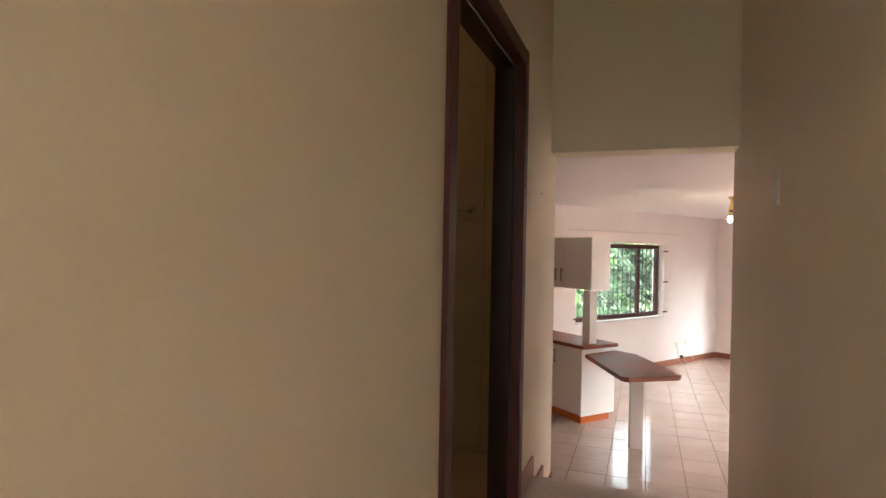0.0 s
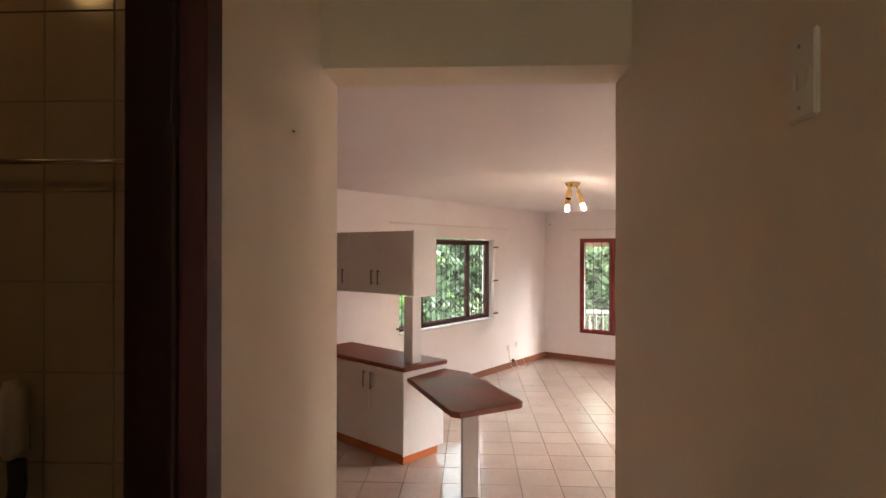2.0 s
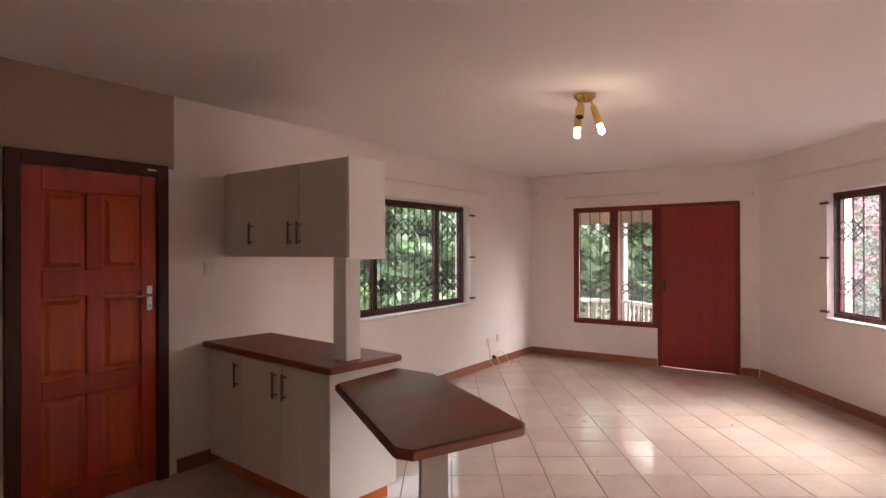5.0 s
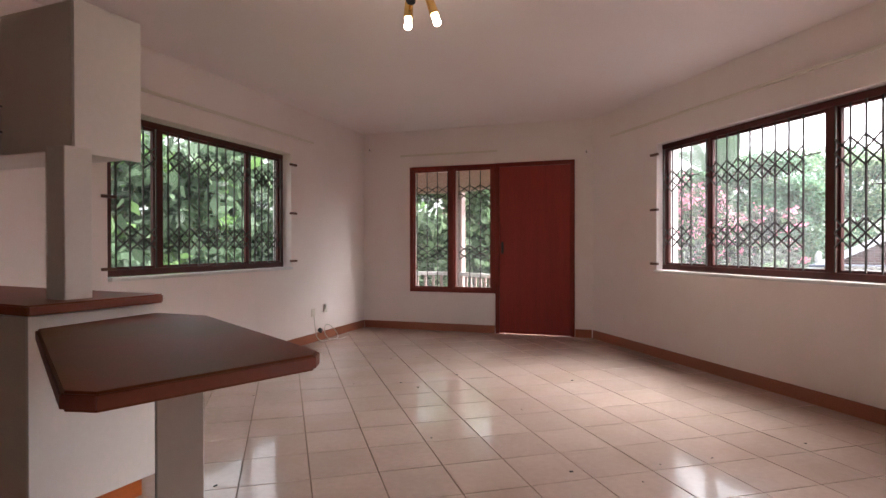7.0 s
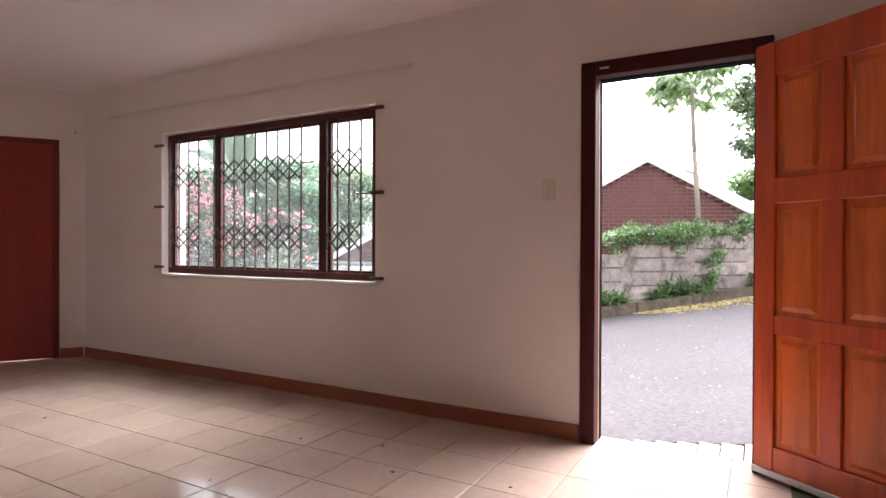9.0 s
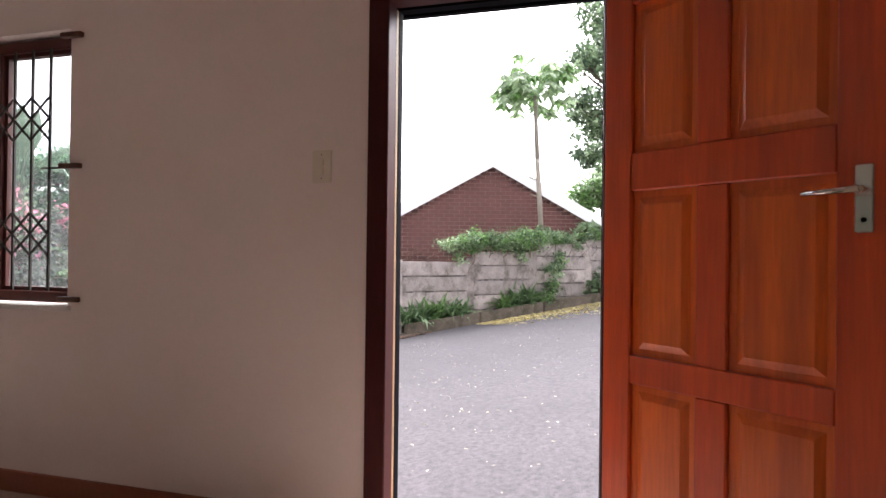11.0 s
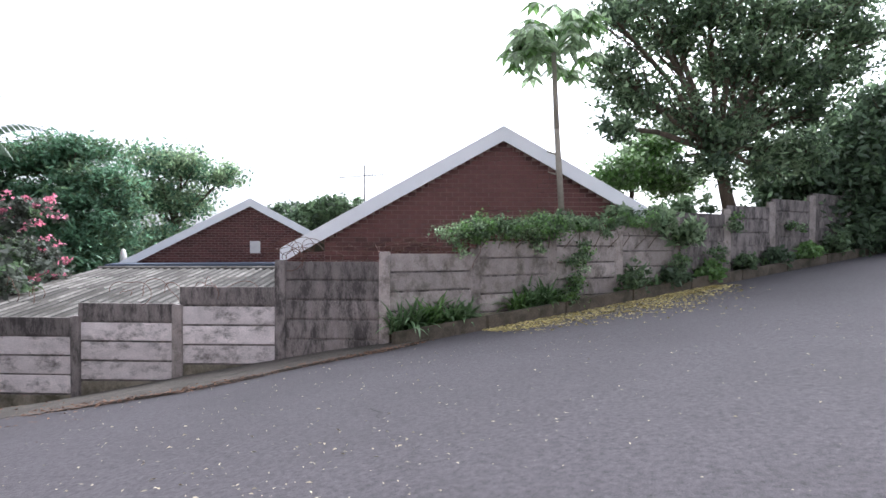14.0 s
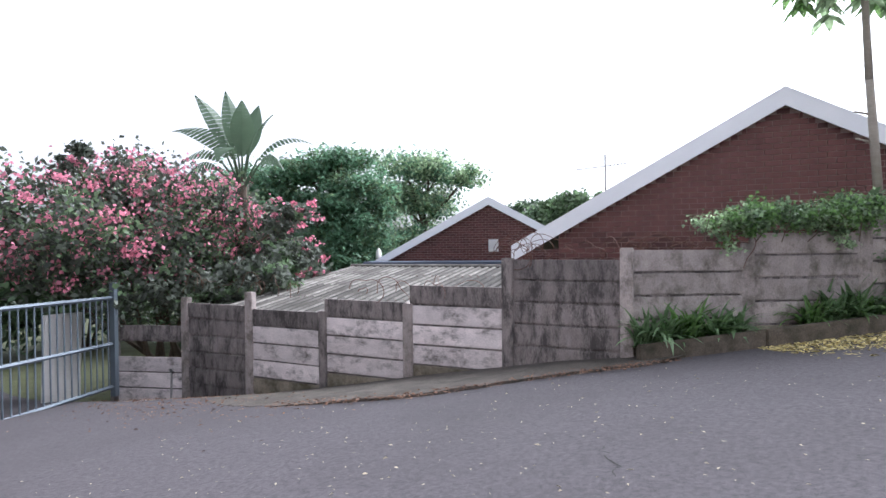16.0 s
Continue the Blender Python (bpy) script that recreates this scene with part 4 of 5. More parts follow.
# ---- precast concrete fence ----
def fence_bay(a, b, top, dark, mat="concrete", gap=None):
    """Two posts' worth of fence: stacked precast panels from the ground to top, between a and b, with recessed joints."""
    fe = thing("fence_bay", Matrix(), "blackened precast concrete fence panels" if dark else "weathered precast concrete fence panels between posts", "fence", "precast fence")
    d = (b - a)
    n = Vector((-d.y, d.x, 0)).normalized()
    high, low = max(gz(a.y) - dip(a.x, a.y), gz(b.y) - dip(b.x, b.y)), min(gz(a.y) - dip(a.x, a.y), gz(b.y) - dip(b.x, b.y)) - 0.1
    z, k = top, 0
    while z > low:
        h = 0.295
        o = n * random.uniform(-0.008, 0.008)
        p, q = a + d * 0.02 + o, b - d * 0.02 + o
        tilt = random.uniform(-0.008, 0.008)
        bm, jt = bm_new(), bm_new()
        # the panel proper, and the thin grimy tongue in its lower joint
        for target, half, z0, z1 in ((bm, 0.028, z - h + 0.028, z), (jt, 0.004, z - h - 0.004, z - h + 0.032)):
            w = n * half
            ring = [[target.verts.new((c.x, c.y, zz + e)) for c, e in ((p - w, 0), (q - w, tilt), (q + w, tilt), (p + w, 0))] for zz in (z0, z1)]
            target.faces.new(ring[0][::-1]), target.faces.new(ring[1])
            for i in range(4):
                target.faces.new((ring[0][i], ring[0][(i + 1) % 4], ring[1][(i + 1) % 4], ring[1][i]))
            bmesh.ops.recalc_face_normals(target, faces=target.faces)
        if k == gap:
            bm.free()
            jt.free()
        else:
            kind = mat
            if dark or (k == 0 and mat == "concrete"):
                kind = "dark_concrete"
            elif z - h < high - 0.1:
                kind = "mossy_concrete"
            part("panel", bevelled(bm, 0.009, 2), kind, fe)
            part("joint", jt, "dark_concrete", fe, "blackened joint")
        z -= h
        k += 1


def fence_post(p, top, dark=False):
    g = gz(p.y) - dip(p.x, p.y)
    bm = box(bm_new(), -0.065, 0.065, -0.08, 0.08, g - 0.2, top, Matrix.Translation((p.x, p.y, 0)) @ pose(0, 0, 0, 0, random.uniform(-0.7, 0.7), 15))
    lone("fence_post", bevelled(bm, 0.012, 2), "dark_concrete" if dark else "grey_concrete", Matrix(), "weathered precast concrete fence post", "fence post", "fence posts")


tops = [0.80, 0.41, 0.15, -0.07, -0.02]
for k, top in enumerate(tops):
    fence_bay(P2 + DL * k, P2 + DL * (k + 1), top, k in (0, 4))
for k, top in enumerate((0.95, 0.82, 0.14, -0.04, 0.22, 0.08)):
    fence_post(P2 + DL * k, top, k in (1, 3))
P7 = P2 + DL * 5
fence_bay(P7, P7 + Vector((-0.75, 1.25, 0)), -0.45, False, gap=1)
fence_post(P7 + Vector((-0.78, 1.3, 0)), 0.0, True)
for k in range(9):
    fence_bay(P2 + DR * k, P2 + DR * (k + 1), 0.92 + 0.20 * k, k > 3, "grey_concrete")
    fence_post(P2 + DR * (k + 1), 1.0 + 0.21 * k)

# loose razor wire along the fence top
wire = bpy.data.curves.new("razor_wire", "CURVE")
wire.dimensions, wire.bevel_depth = "3D", 0.0045
wr = random.Random(21)
for a, b, z0, count in ((P2 + DL * 1.1, P2 + DR * 0.9, 0.82, 34), (P2 + DL * 5.0, P2 + DL * 1.0, 0.22, 16)):
    for _ in range(count):
        c = a.lerp(b, wr.random())
        r, tilt, yaw = wr.uniform(0.08, 0.27), wr.uniform(-0.6, 0.6), wr.uniform(0.9, 2.2)
        start, sweep = wr.uniform(-0.5, 0.8), wr.uniform(2.0, 4.5)
        sp = wire.splines.new("POLY")
        sp.points.add(23)
        for i in range(24):
            ang = start + sweep * i / 23
            rr = r * (1 + 0.25 * math.sin(i * 0.4 + yaw * 5))
            x, z = rr * math.cos(ang) * 1.3, rr * math.sin(ang)
            sp.points[i].co = (c.x + x * math.cos(yaw) + z * tilt * 0.3, c.y + x * math.sin(yaw), z0 + 0.05 + z, 1)
wire.materials.append(M["lug"])
tagged(new("razor_wire", wire), "loose tangled rusty razor wire on the fence", "wire")

# ---- corrugated carport roof behind the fence ----
W = Vector((0.965, 0.262, 0))
WAVES, SHEETS = 32, ((0.15, -0.1), (1.2, 0.048), (2.2, 0.2), (3.3, 0.345), (4.4, 0.49))
# lower half-waves get a dark sheet: moss, with trough shade painted in
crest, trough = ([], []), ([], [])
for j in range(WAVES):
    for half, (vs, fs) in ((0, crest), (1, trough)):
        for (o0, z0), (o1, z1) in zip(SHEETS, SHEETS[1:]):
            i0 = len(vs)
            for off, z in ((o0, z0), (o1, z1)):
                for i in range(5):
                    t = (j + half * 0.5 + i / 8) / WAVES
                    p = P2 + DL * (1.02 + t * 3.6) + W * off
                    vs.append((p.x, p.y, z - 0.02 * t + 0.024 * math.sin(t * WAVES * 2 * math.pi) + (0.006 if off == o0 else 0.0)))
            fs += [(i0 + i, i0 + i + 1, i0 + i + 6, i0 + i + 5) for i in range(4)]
cp = thing("carport", Matrix(), "low carport with a mossy corrugated fibre-cement roof", "carport")
rf = new("roof", quads("roof", *crest, "asbestos"))
rf.parent = cp
tagged(rf, "weathered corrugation crests", kind="stuff")
part("ridge", rod(bm_new(), P2 + DL * 1.02 + W * 4.4 + Vector((0, 0, 0.5)), P2 + DL * 4.6 + W * 4.4 + Vector((0, 0, 0.48)), 0.05, 0.05, 8), "asbestos", cp)
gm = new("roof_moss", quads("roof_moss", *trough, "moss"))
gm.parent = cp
tagged(gm, "dark moss and painted shade in the corrugations", kind="stuff")
for k in (1.1, 2.8, 4.5):
    for off, z in ((0.25, -0.13), (4.3, 0.45)):
        p = P2 + DL * k + W * off
        part("pole", rod(bm_new(), (p.x, p.y, gz(p.y) - 0.1), (p.x, p.y, z), 0.04), "dull", cp)


# ---- brick houses ----
def brick_house(name, lat, dep, ridge, halves, wall_half, k, back, base, label, parts_above, brick=(0.246, 0.092), turn=1.5):
    """A gabled house seen end on: brick gable, mortar, white barge boards, roof slabs and side walls."""
    h = thing(name, OUT @ pose(lat, dep, 0, 0, 0, turn), label, "house")
    eave = ridge - k * wall_half
    g = bm_new()
    pts = [(-wall_half, base), (wall_half, base), (wall_half, eave), (0, ridge), (-wall_half, eave)]
    fr = [g.verts.new((x, 0.02, z)) for x, z in pts]
    bk = [g.verts.new((x, back, z)) for x, z in pts]
    g.faces.new(fr), g.faces.new(bk[::-1])
    for i in range(5):
        g.faces.new((fr[i], fr[(i + 1) % 5], bk[(i + 1) % 5], bk[i]))
    bmesh.ops.recalc_face_normals(g, faces=g.faces)
    body = part("wall", g, "mortar", h, "mortar behind dark brown face brick")
    bw, bh = brick
    rows = int((ridge - 0.05 - base) / bh)
    vs, fs, made = [], [], 0
    shared = mesh_of("brick", box(bm_new(), 0.008, bw - 0.008, 0.0, 0.03, 0.008, bh - 0.007), "brick")
    for r in range(rows):
        z = base + r * bh
        lim = min(wall_half, (ridge - 0.04 - z - bh) / k)
        x = -wall_half + (bw / 2 if r % 2 else 0) - bw
        while x < lim:
            a, b = max(x, -lim), min(x + bw, lim)
            if b - a > 0.05:
                if parts_above and z > parts_above and b - a > bw - 0.01 and made < 300:
                    o = new("brick", shared)
                    o.parent = body
                    o.location = (a, -0.002 * random.random(), z)
                    made += 1
                else:
                    i0 = len(vs)
                    y0 = -0.003 * random.random()
                    for yy in (y0, 0.03):
                        vs += [(a + 0.008, yy, z + 0.008), (b - 0.008, yy, z + 0.008), (b - 0.008, yy, z + bh - 0.007), (a + 0.008, yy, z + bh - 0.007)]
                    fs += [(i0, i0 + 1, i0 + 2, i0 + 3), (i0 + 3, i0 + 2, i0 + 6, i0 + 7), (i0, i0 + 4, i0 + 5, i0 + 1), (i0 + 1, i0 + 5, i0 + 6, i0 + 2), (i0, i0 + 3, i0 + 7, i0 + 4)]
            x += bw
    rest = new("brickwork", quads("brickwork", vs, fs, "brick"))
    rest.parent = body
    tagged(rest, "dark red-brown face bricks", kind="stuff")
    for s, half in ((-1, halves[0]), (1, halves[1])):
        bb, sl = bm_new(), bm_new()
        top = ridge + 0.22
        ends = [(0, top - 0.30), (0, top), (s * half, top - k * half), (s * half, top - 0.30 - k * half)]
        for bmx, y0, y1, e in ((bb, -0.15, -0.12, ends), (sl, -0.12, back + 0.3, [(0, top - 0.12), (0, top - 0.02), (s * half, top - 0.02 - k * half), (s * half, top - 0.12 - k * half)])):
            fr = [bmx.verts.new((x, y0, z)) for x, z in e]
            bk = [bmx.verts.new((x, y1, z)) for x, z in e]
            bmx.faces.new(fr), bmx.faces.new(bk[::-1])
            for i in range(4):
                bmx.faces.new((fr[i], fr[(i + 1) % 4], bk[(i + 1) % 4], bk[i]))
            bmesh.ops.recalc_face_normals(bmx, faces=bmx.faces)
        part("barge_board", bb, "barge", h, "white painted barge board")
        part("roof", sl, "roof", h)
    return h


h1 = brick_house("house", 1.21, 11.63, 3.22, (4.45, 3.65), 3.6, 0.555, 9, -1.2, "dark face-brick gabled house with white barge boards", 1.1)
h2 = brick_house("house", -7.17, 21.3, 2.50, (4.62, 4.62), 4.3, 0.537, 9, -1.4, "further face-brick gabled house with a white vent", 9, turn=15)
vent = part("vent", box(bm_new(), -0.01, 0.36, -0.03, 0.0, 0.68, 1.14), "white", h2, "white louvred gable vent")
for k in range(6):
    part("slat", box(bm_new(), 0.02, 0.33, -0.05, -0.03, 0.72 + k * 0.07, 0.75 + k * 0.07), "white", vent)
part("lean_to_roof", box(bm_new(), -4.4, 4.5, -1.6, -0.05, 0.28, 0.36), "blue", h2, "blue-grey lean-to roof")
ds = thing("satellite_dish", OUT @ pose(-11.5, 20.6, -0.3), "small grey satellite dish at the roof corner", "satellite dish")
dm = bm_new()
bmesh.ops.create_uvsphere(dm, u_segments=18, v_segments=10, radius=0.35, matrix=Matrix.Diagonal((0.35, 1, 1, 1)))
bmesh.ops.transform(dm, matrix=pose(0, 0, 0.8, 0, 0, 30), verts=dm.verts)
part("dish", dm, "white", ds, smooth=True)
part("mast", rod(bm_new(), (0, 0, -1.2), (0, 0, 0.8), 0.03), "dull", ds)
an = thing("tv_antenna", OUT @ pose(-2.6, 19.0, 0.5), "thin roof-top television antenna on a mast", "antenna")
part("mast", rod(bm_new(), (0, 0, -1.5), (0, 0, 3.15), 0.025), "dull", an)
part("boom", rod(bm_new(), (-0.85, 0, 2.75), (0.6, 0, 2.85), 0.015), "dull", an)
for k in range(5):
    x = 0.15 + k * 0.11
    part("element", rod(bm_new(), (x, 0, 2.62), (x, 0, 3.03), 0.009), "dull", an)

# ---- gate and things beyond it ----
ga, gb = Vector((8.62, 16.2, 0)), Vector((4.95, 13.85, 0))
gd = (gb - ga).normalized()
gt = thing("metal_gate", Matrix.Translation((ga.x, ga.y, gz(ga.y))) @ pose(0, 0, 0, 0, 0, math.degrees(math.atan2(gd.y, gd.x))), "grey-blue painted steel bar gate", "gate")
slope = 0.06
part("gate_post", bevelled(box(bm_new(), -0.08, 0.02, -0.05, 0.05, -0.1, 1.95), 0.005), "gate", gt)
for z in (0.08, 0.85, 1.68):
    bm = bm_new()
    L = (gb - ga).length
    rod(bm, (0.03, 0, z), (L, 0, z + slope * L * 0.4), 0.035, 0.035, 4)
    part("gate_rail", bm, "gate", gt)
gbar = mesh_of("bar", rod(bm_new(), (0, 0, 0.08), (0, 0, 1.7), 0.014, 0.014, 6), "gate")
for i in range(30):
    o = new("bar", gbar)
    o.parent = gt
    o.location = (0.12 + i * 0.14, 0, slope * 0.4 * (0.12 + i * 0.14))
wb = lone("white_board", bevelled(box(bm_new(), -0.45, 0.45, -0.03, 0.03, -0.1, 1.5), 0.01), "white", Matrix.Translation((8.05, 17.1, gz(17.1))) @ pose(0, 0, 0, 0, 3, 35), "weathered white board standing behind the gate", "board")
stake = thing("garden_tap", Matrix.Translation((9.0, 14.75, gz(14.75) - dip(9.0, 14.75))), "grey standpipe with a small tap", "tap")
part("pipe", rod(bm_new(), (0, 0, -0.05), (0.02, 0, 0.5), 0.018), "dull", stake)
part("tap", rod(bm_new(), (0.02, -0.06, 0.47), (0.02, 0.05, 0.5), 0.02), "dark_plastic", stake)


# ---- plants ----
def leaf_mesh(name, blobs, n, size, mat, seed, flat=0.5, long=1.6, clump=0.16, per=45, shell=0.4, zs=0.7):
    """Many small leaves in clumps through ellipsoids (x, y, z, rx, ry, rz): an uneven crown with gaps."""
    rng = np.random.default_rng(seed)
    blobs = np.array(blobs, float)
    weight = np.prod(blobs[:, 3:], axis=1) ** 0.67
    k = max(3, n // per)
    which = rng.choice(len(blobs), k, p=weight / weight.sum())
    d = rng.normal(size=(k, 3))
    d /= np.linalg.norm(d, axis=1)[:, None]
    r = rng.random(k) ** shell
    centres = blobs[which, :3] + d * r[:, None] * blobs[which, 3:]
    spread = clump * blobs[which, 3:].mean(axis=1) * rng.uniform(0.6, 1.5, k)
    c = rng.integers(0, k, n)
    pos = centres[c] + rng.normal(size=(n, 3)) * spread[c][:, None] * (1, 1, zs)
    nrm = rng.normal(size=(n, 3)) * (1 - flat * 0.6) + np.array((0, 0, flat))
    nrm /= np.linalg.norm(nrm, axis=1)[:, None]
    a = np.cross(nrm, rng.normal(size=(n, 3)))
    a /= np.linalg.norm(a, axis=1)[:, None]
    b = np.cross(nrm, a)
    s = size * rng.uniform(0.6, 1.4, n)[:, None]
    v = np.stack([pos - a * s * long * 0.5, pos + b * s * 0.5 + nrm * s * 0.12, pos + a * s * long * 0.5, pos - b * s * 0.5 + nrm * s * 0.12], axis=1).reshape(-1, 3)
    me = bpy.data.meshes.new(name)
    me.vertices.add(4 * n)
    me.vertices.foreach_set("co", v.astype(np.float32).ravel())
    me.loops.add(4 * n)
    me.loops.foreach_set("vertex_index", np.arange(4 * n, dtype=np.int32))
    me.polygons.add(n)
    me.polygons.foreach_set("loop_start", np.arange(0, 4 * n, 4, dtype=np.int32))
    me.polygons.foreach_set("loop_total", np.full(n, 4, dtype=np.int32))
    me.update(calc_edges=True)
    me.materials.append(M[mat])
    return me


def crown(parent, name, blobs, n, size, mat, seed, **kw):
    ob = new(name, leaf_mesh(name, blobs, n, size, mat, seed, **kw))
    ob.parent = parent
    return ob


def limb(bm, pts, r0, r1, seg=7):
    n = len(pts) - 1
    for i in range(n):
        rod(bm, pts[i], pts[i + 1], r0 + (r1 - r0) * i / n, r0 + (r1 - r0) * (i + 1) / n, seg)


def tree(name, base, fork, blobs, n, size, mat, label, seed, r=0.12, bark="bark", m=OUT, second=None, third=None, **kw):
    """A tapered trunk from base to fork, a limb with twigs into each part of the crown, and the leaves."""
    tr = thing(name, m, label, "tree")
    rng = random.Random(seed)
    bm = bm_new()
    base, fork = Vector(base), Vector(fork)
    mid = base.lerp(fork, 0.5) + Vector((rng.uniform(-0.15, 0.15), rng.uniform(-0.15, 0.15), 0))
    limb(bm, [base, mid, fork], r * 1.25, r * 0.8, 10)
    part("trunk", bm, bark, tr, smooth=True)
    for bx, by, bz, rx, ry, rz in blobs:
        bm = bm_new()
        c = Vector((bx, by, bz))
        j = fork.lerp(c, 0.5) + Vector((rng.uniform(-0.2, 0.2), rng.uniform(-0.2, 0.2), rng.uniform(0, 0.3)))
        limb(bm, [fork, j, c], r * 0.6, r * 0.22, 6)
        for _ in range(9):
            e = c + Vector((rng.uniform(-0.8, 0.8) * rx, rng.uniform(-0.8, 0.8) * ry, rng.uniform(-0.4, 0.8) * rz))
            limb(bm, [j.lerp(c, rng.random()), e], r * 0.18, r * 0.05, 4)
        part("limb", bm, bark, tr, smooth=True)
    crown(tr, "crown", blobs, n, size, mat, seed, **kw)
    for k, more in enumerate((second, third)):
        if more:
            crown(tr, "crown", blobs, more[1], size, more[0], seed + 50 + k, **kw)
    return tr


def at(px, py, dep):
    """A place by its bearing and height angle from the doorway, in the outside frame."""
    return ((px - 784) / 1012 * dep, dep, 1.08 + (430 - py) / 1012 * dep)


tree("tree", (7.15, 13.6, gz(0)), at(1268, 270, 13.6), [
    (*at(1120, 165, 13.2), 0.95, 1.0, 0.55), (*at(1180, 70, 13.8), 1.1, 1.1, 0.6), (*at(1300, 110, 13.6), 1.2, 1.3, 0.6), (*at(1430, 30, 13.6), 1.2, 1.2, 0.6),
    (*at(1330, 200, 14.0), 1.1, 1.1, 0.5), (*at(1205, 205, 13.6), 1.0, 1.0, 0.5), (*at(1130, 10, 13.4), 0.9, 0.9, 0.6), (*at(1390, 120, 13.4), 0.9, 0.9, 0.5),
    (*at(1300, -60, 13.6), 1.6, 1.4, 0.7), (*at(1500, -10, 13.6), 1.0, 1.0, 0.5), (*at(1250, 285, 13.4), 0.9, 0.7, 0.35), (*at(1150, -70, 13.6), 1.2, 1.0, 0.6), (*at(1360, 270, 14), 1.0, 0.9, 0.45), (*at(1250, 20, 13.2), 0.9, 0.9, 0.5), (*at(1425, 195, 13.8), 0.8, 0.8, 0.5), (*at(1410, 265, 14), 0.8, 0.8, 0.45), (*at(1520, 60, 13.8), 0.8, 0.8, 0.4), (*at(1340, 300, 13.4), 0.8, 0.7, 0.4), (*at(1290, 235, 13.2), 0.8, 0.7, 0.4), (*at(1470, 120, 13.8), 0.9, 0.8, 0.5), (*at(1350, 30, 13.4), 0.9, 0.9, 0.5), (*at(1085, 120, 12.4), 0.55, 0.6, 0.4), (*at(1095, 225, 12.4), 0.5, 0.6, 0.35), (*at(1080, 30, 12.4), 0.6, 0.6, 0.4)],
     19000, 0.066, "leaf", "broad grey-green tree with a forked grey trunk", 11, r=0.15, second=("leaf_dark", 11000), third=("leaf_pale", 11000), long=2.4, per=40, clump=0.25, zs=0.8, shell=0.7)
tree("tree", (9.9, 15.0, gz(-2)), at(1500, 380, 15.0), [
    (*at(1440, 330, 15.2), 1.0, 1.0, 0.9), (*at(1500, 265, 15.4), 1.1, 1.1, 0.9), (*at(1565, 210, 15.6), 1.3, 1.2, 1.0), (*at(1545, 330, 15), 1.3, 1.1, 1.0), (*at(1450, 400, 15), 1.2, 0.9, 0.7), (*at(1530, 410, 14.8), 1.3, 0.9, 0.8),
    (*at(1610, 380, 15), 1.4, 1.0, 1.0), (*at(1630, 280, 15.4), 1.4, 1.2, 1.1), (*at(1690, 200, 15.6), 1.5, 1.3, 1.1), (*at(1405, 385, 15.3), 0.7, 0.7, 0.5), (*at(1420, 310, 15.6), 0.9, 0.9, 0.8), (*at(1380, 350, 15.6), 0.7, 0.7, 0.6)],
     36000, 0.09, "leaf_dark", "dense dark green tree above the fence", 12, r=0.14, second=("leaf", 16000), long=2.2, clump=0.22, zs=0.7)
tree("tree", (*at(1120, 400, 15.2)[:2], 0.3), at(1120, 310, 15.2), [
    (*at(1110, 300, 15.0), 0.8, 0.8, 0.4), (*at(1180, 320, 15.2), 0.8, 0.8, 0.4), (*at(1070, 325, 15), 0.5, 0.5, 0.25), (*at(1150, 260, 15.4), 0.7, 0.7, 0.4)],
     5200, 0.07, "leaf_bright", "small bright green tree behind the house", 13, r=0.07, second=("leaf_pale", 3600), long=2.2, clump=0.24)
tree("tree", (-14.5, 22, -2.0), at(110, 400, 22), [
    (*at(50, 285, 21.5), 1.8, 1.8, 0.55), (*at(130, 270, 22), 1.7, 1.6, 0.5), (*at(180, 320, 21.6), 1.5, 1.4, 0.5), (*at(20, 350, 21), 1.8, 1.6, 0.6), (*at(110, 350, 21.2), 1.7, 1.5, 0.5), (*at(150, 410, 21.5), 2.0, 1.6, 0.9), (*at(215, 370, 22.5), 0.9, 1.0, 0.9), (*at(-80, 310, 21), 2.0, 2.0, 0.8), (*at(-60, 390, 21), 2.0, 1.6, 0.9), (*at(120, 470, 21), 2.4, 1.4, 0.9), (*at(-40, 470, 21), 2.4, 1.6, 1.1)],
     42000, 0.085, "leaf_blue", "spreading feathery blue-green tree", 14, r=0.2, second=("leaf", 20000), flat=0.8, long=2.6, per=50, clump=0.24, zs=0.5, shell=0.5)
tree("tree", (-11.2, 27, -2.0), at(310, 400, 27), [
    (*at(265, 285, 27), 1.3, 1.2, 0.6), (*at(325, 295, 27), 1.4, 1.2, 0.6), (*at(395, 315, 27), 1.0, 0.9, 0.45), (*at(260, 350, 27), 1.3, 1.2, 0.8), (*at(335, 360, 27), 1.3, 1.2, 0.7), (*at(300, 430, 26.5), 2.2, 1.2, 0.9)],
     9000, 0.10, "leaf_pale", "tall sparse pale green tree", 15, r=0.16, second=("leaf_blue", 8000), long=2.0, zs=0.8, clump=0.26)
tree("tree", (-6.4, 36, -2.0), at(590, 400, 36), [
    (*at(600, 370, 36), 1.6, 1.4, 0.8), (*at(555, 380, 37), 1.6, 1.4, 0.7), (*at(640, 385, 36), 1.2, 1.2, 0.8), (*at(510, 385, 40), 1.8, 1.4, 0.8), (*at(580, 410, 36), 3.0, 1.4, 1.0)],
     9000, 0.18, "leaf", "rounded green tree beyond the roofs", 16, r=0.2, second=("leaf_dark", 5000), long=1.6)
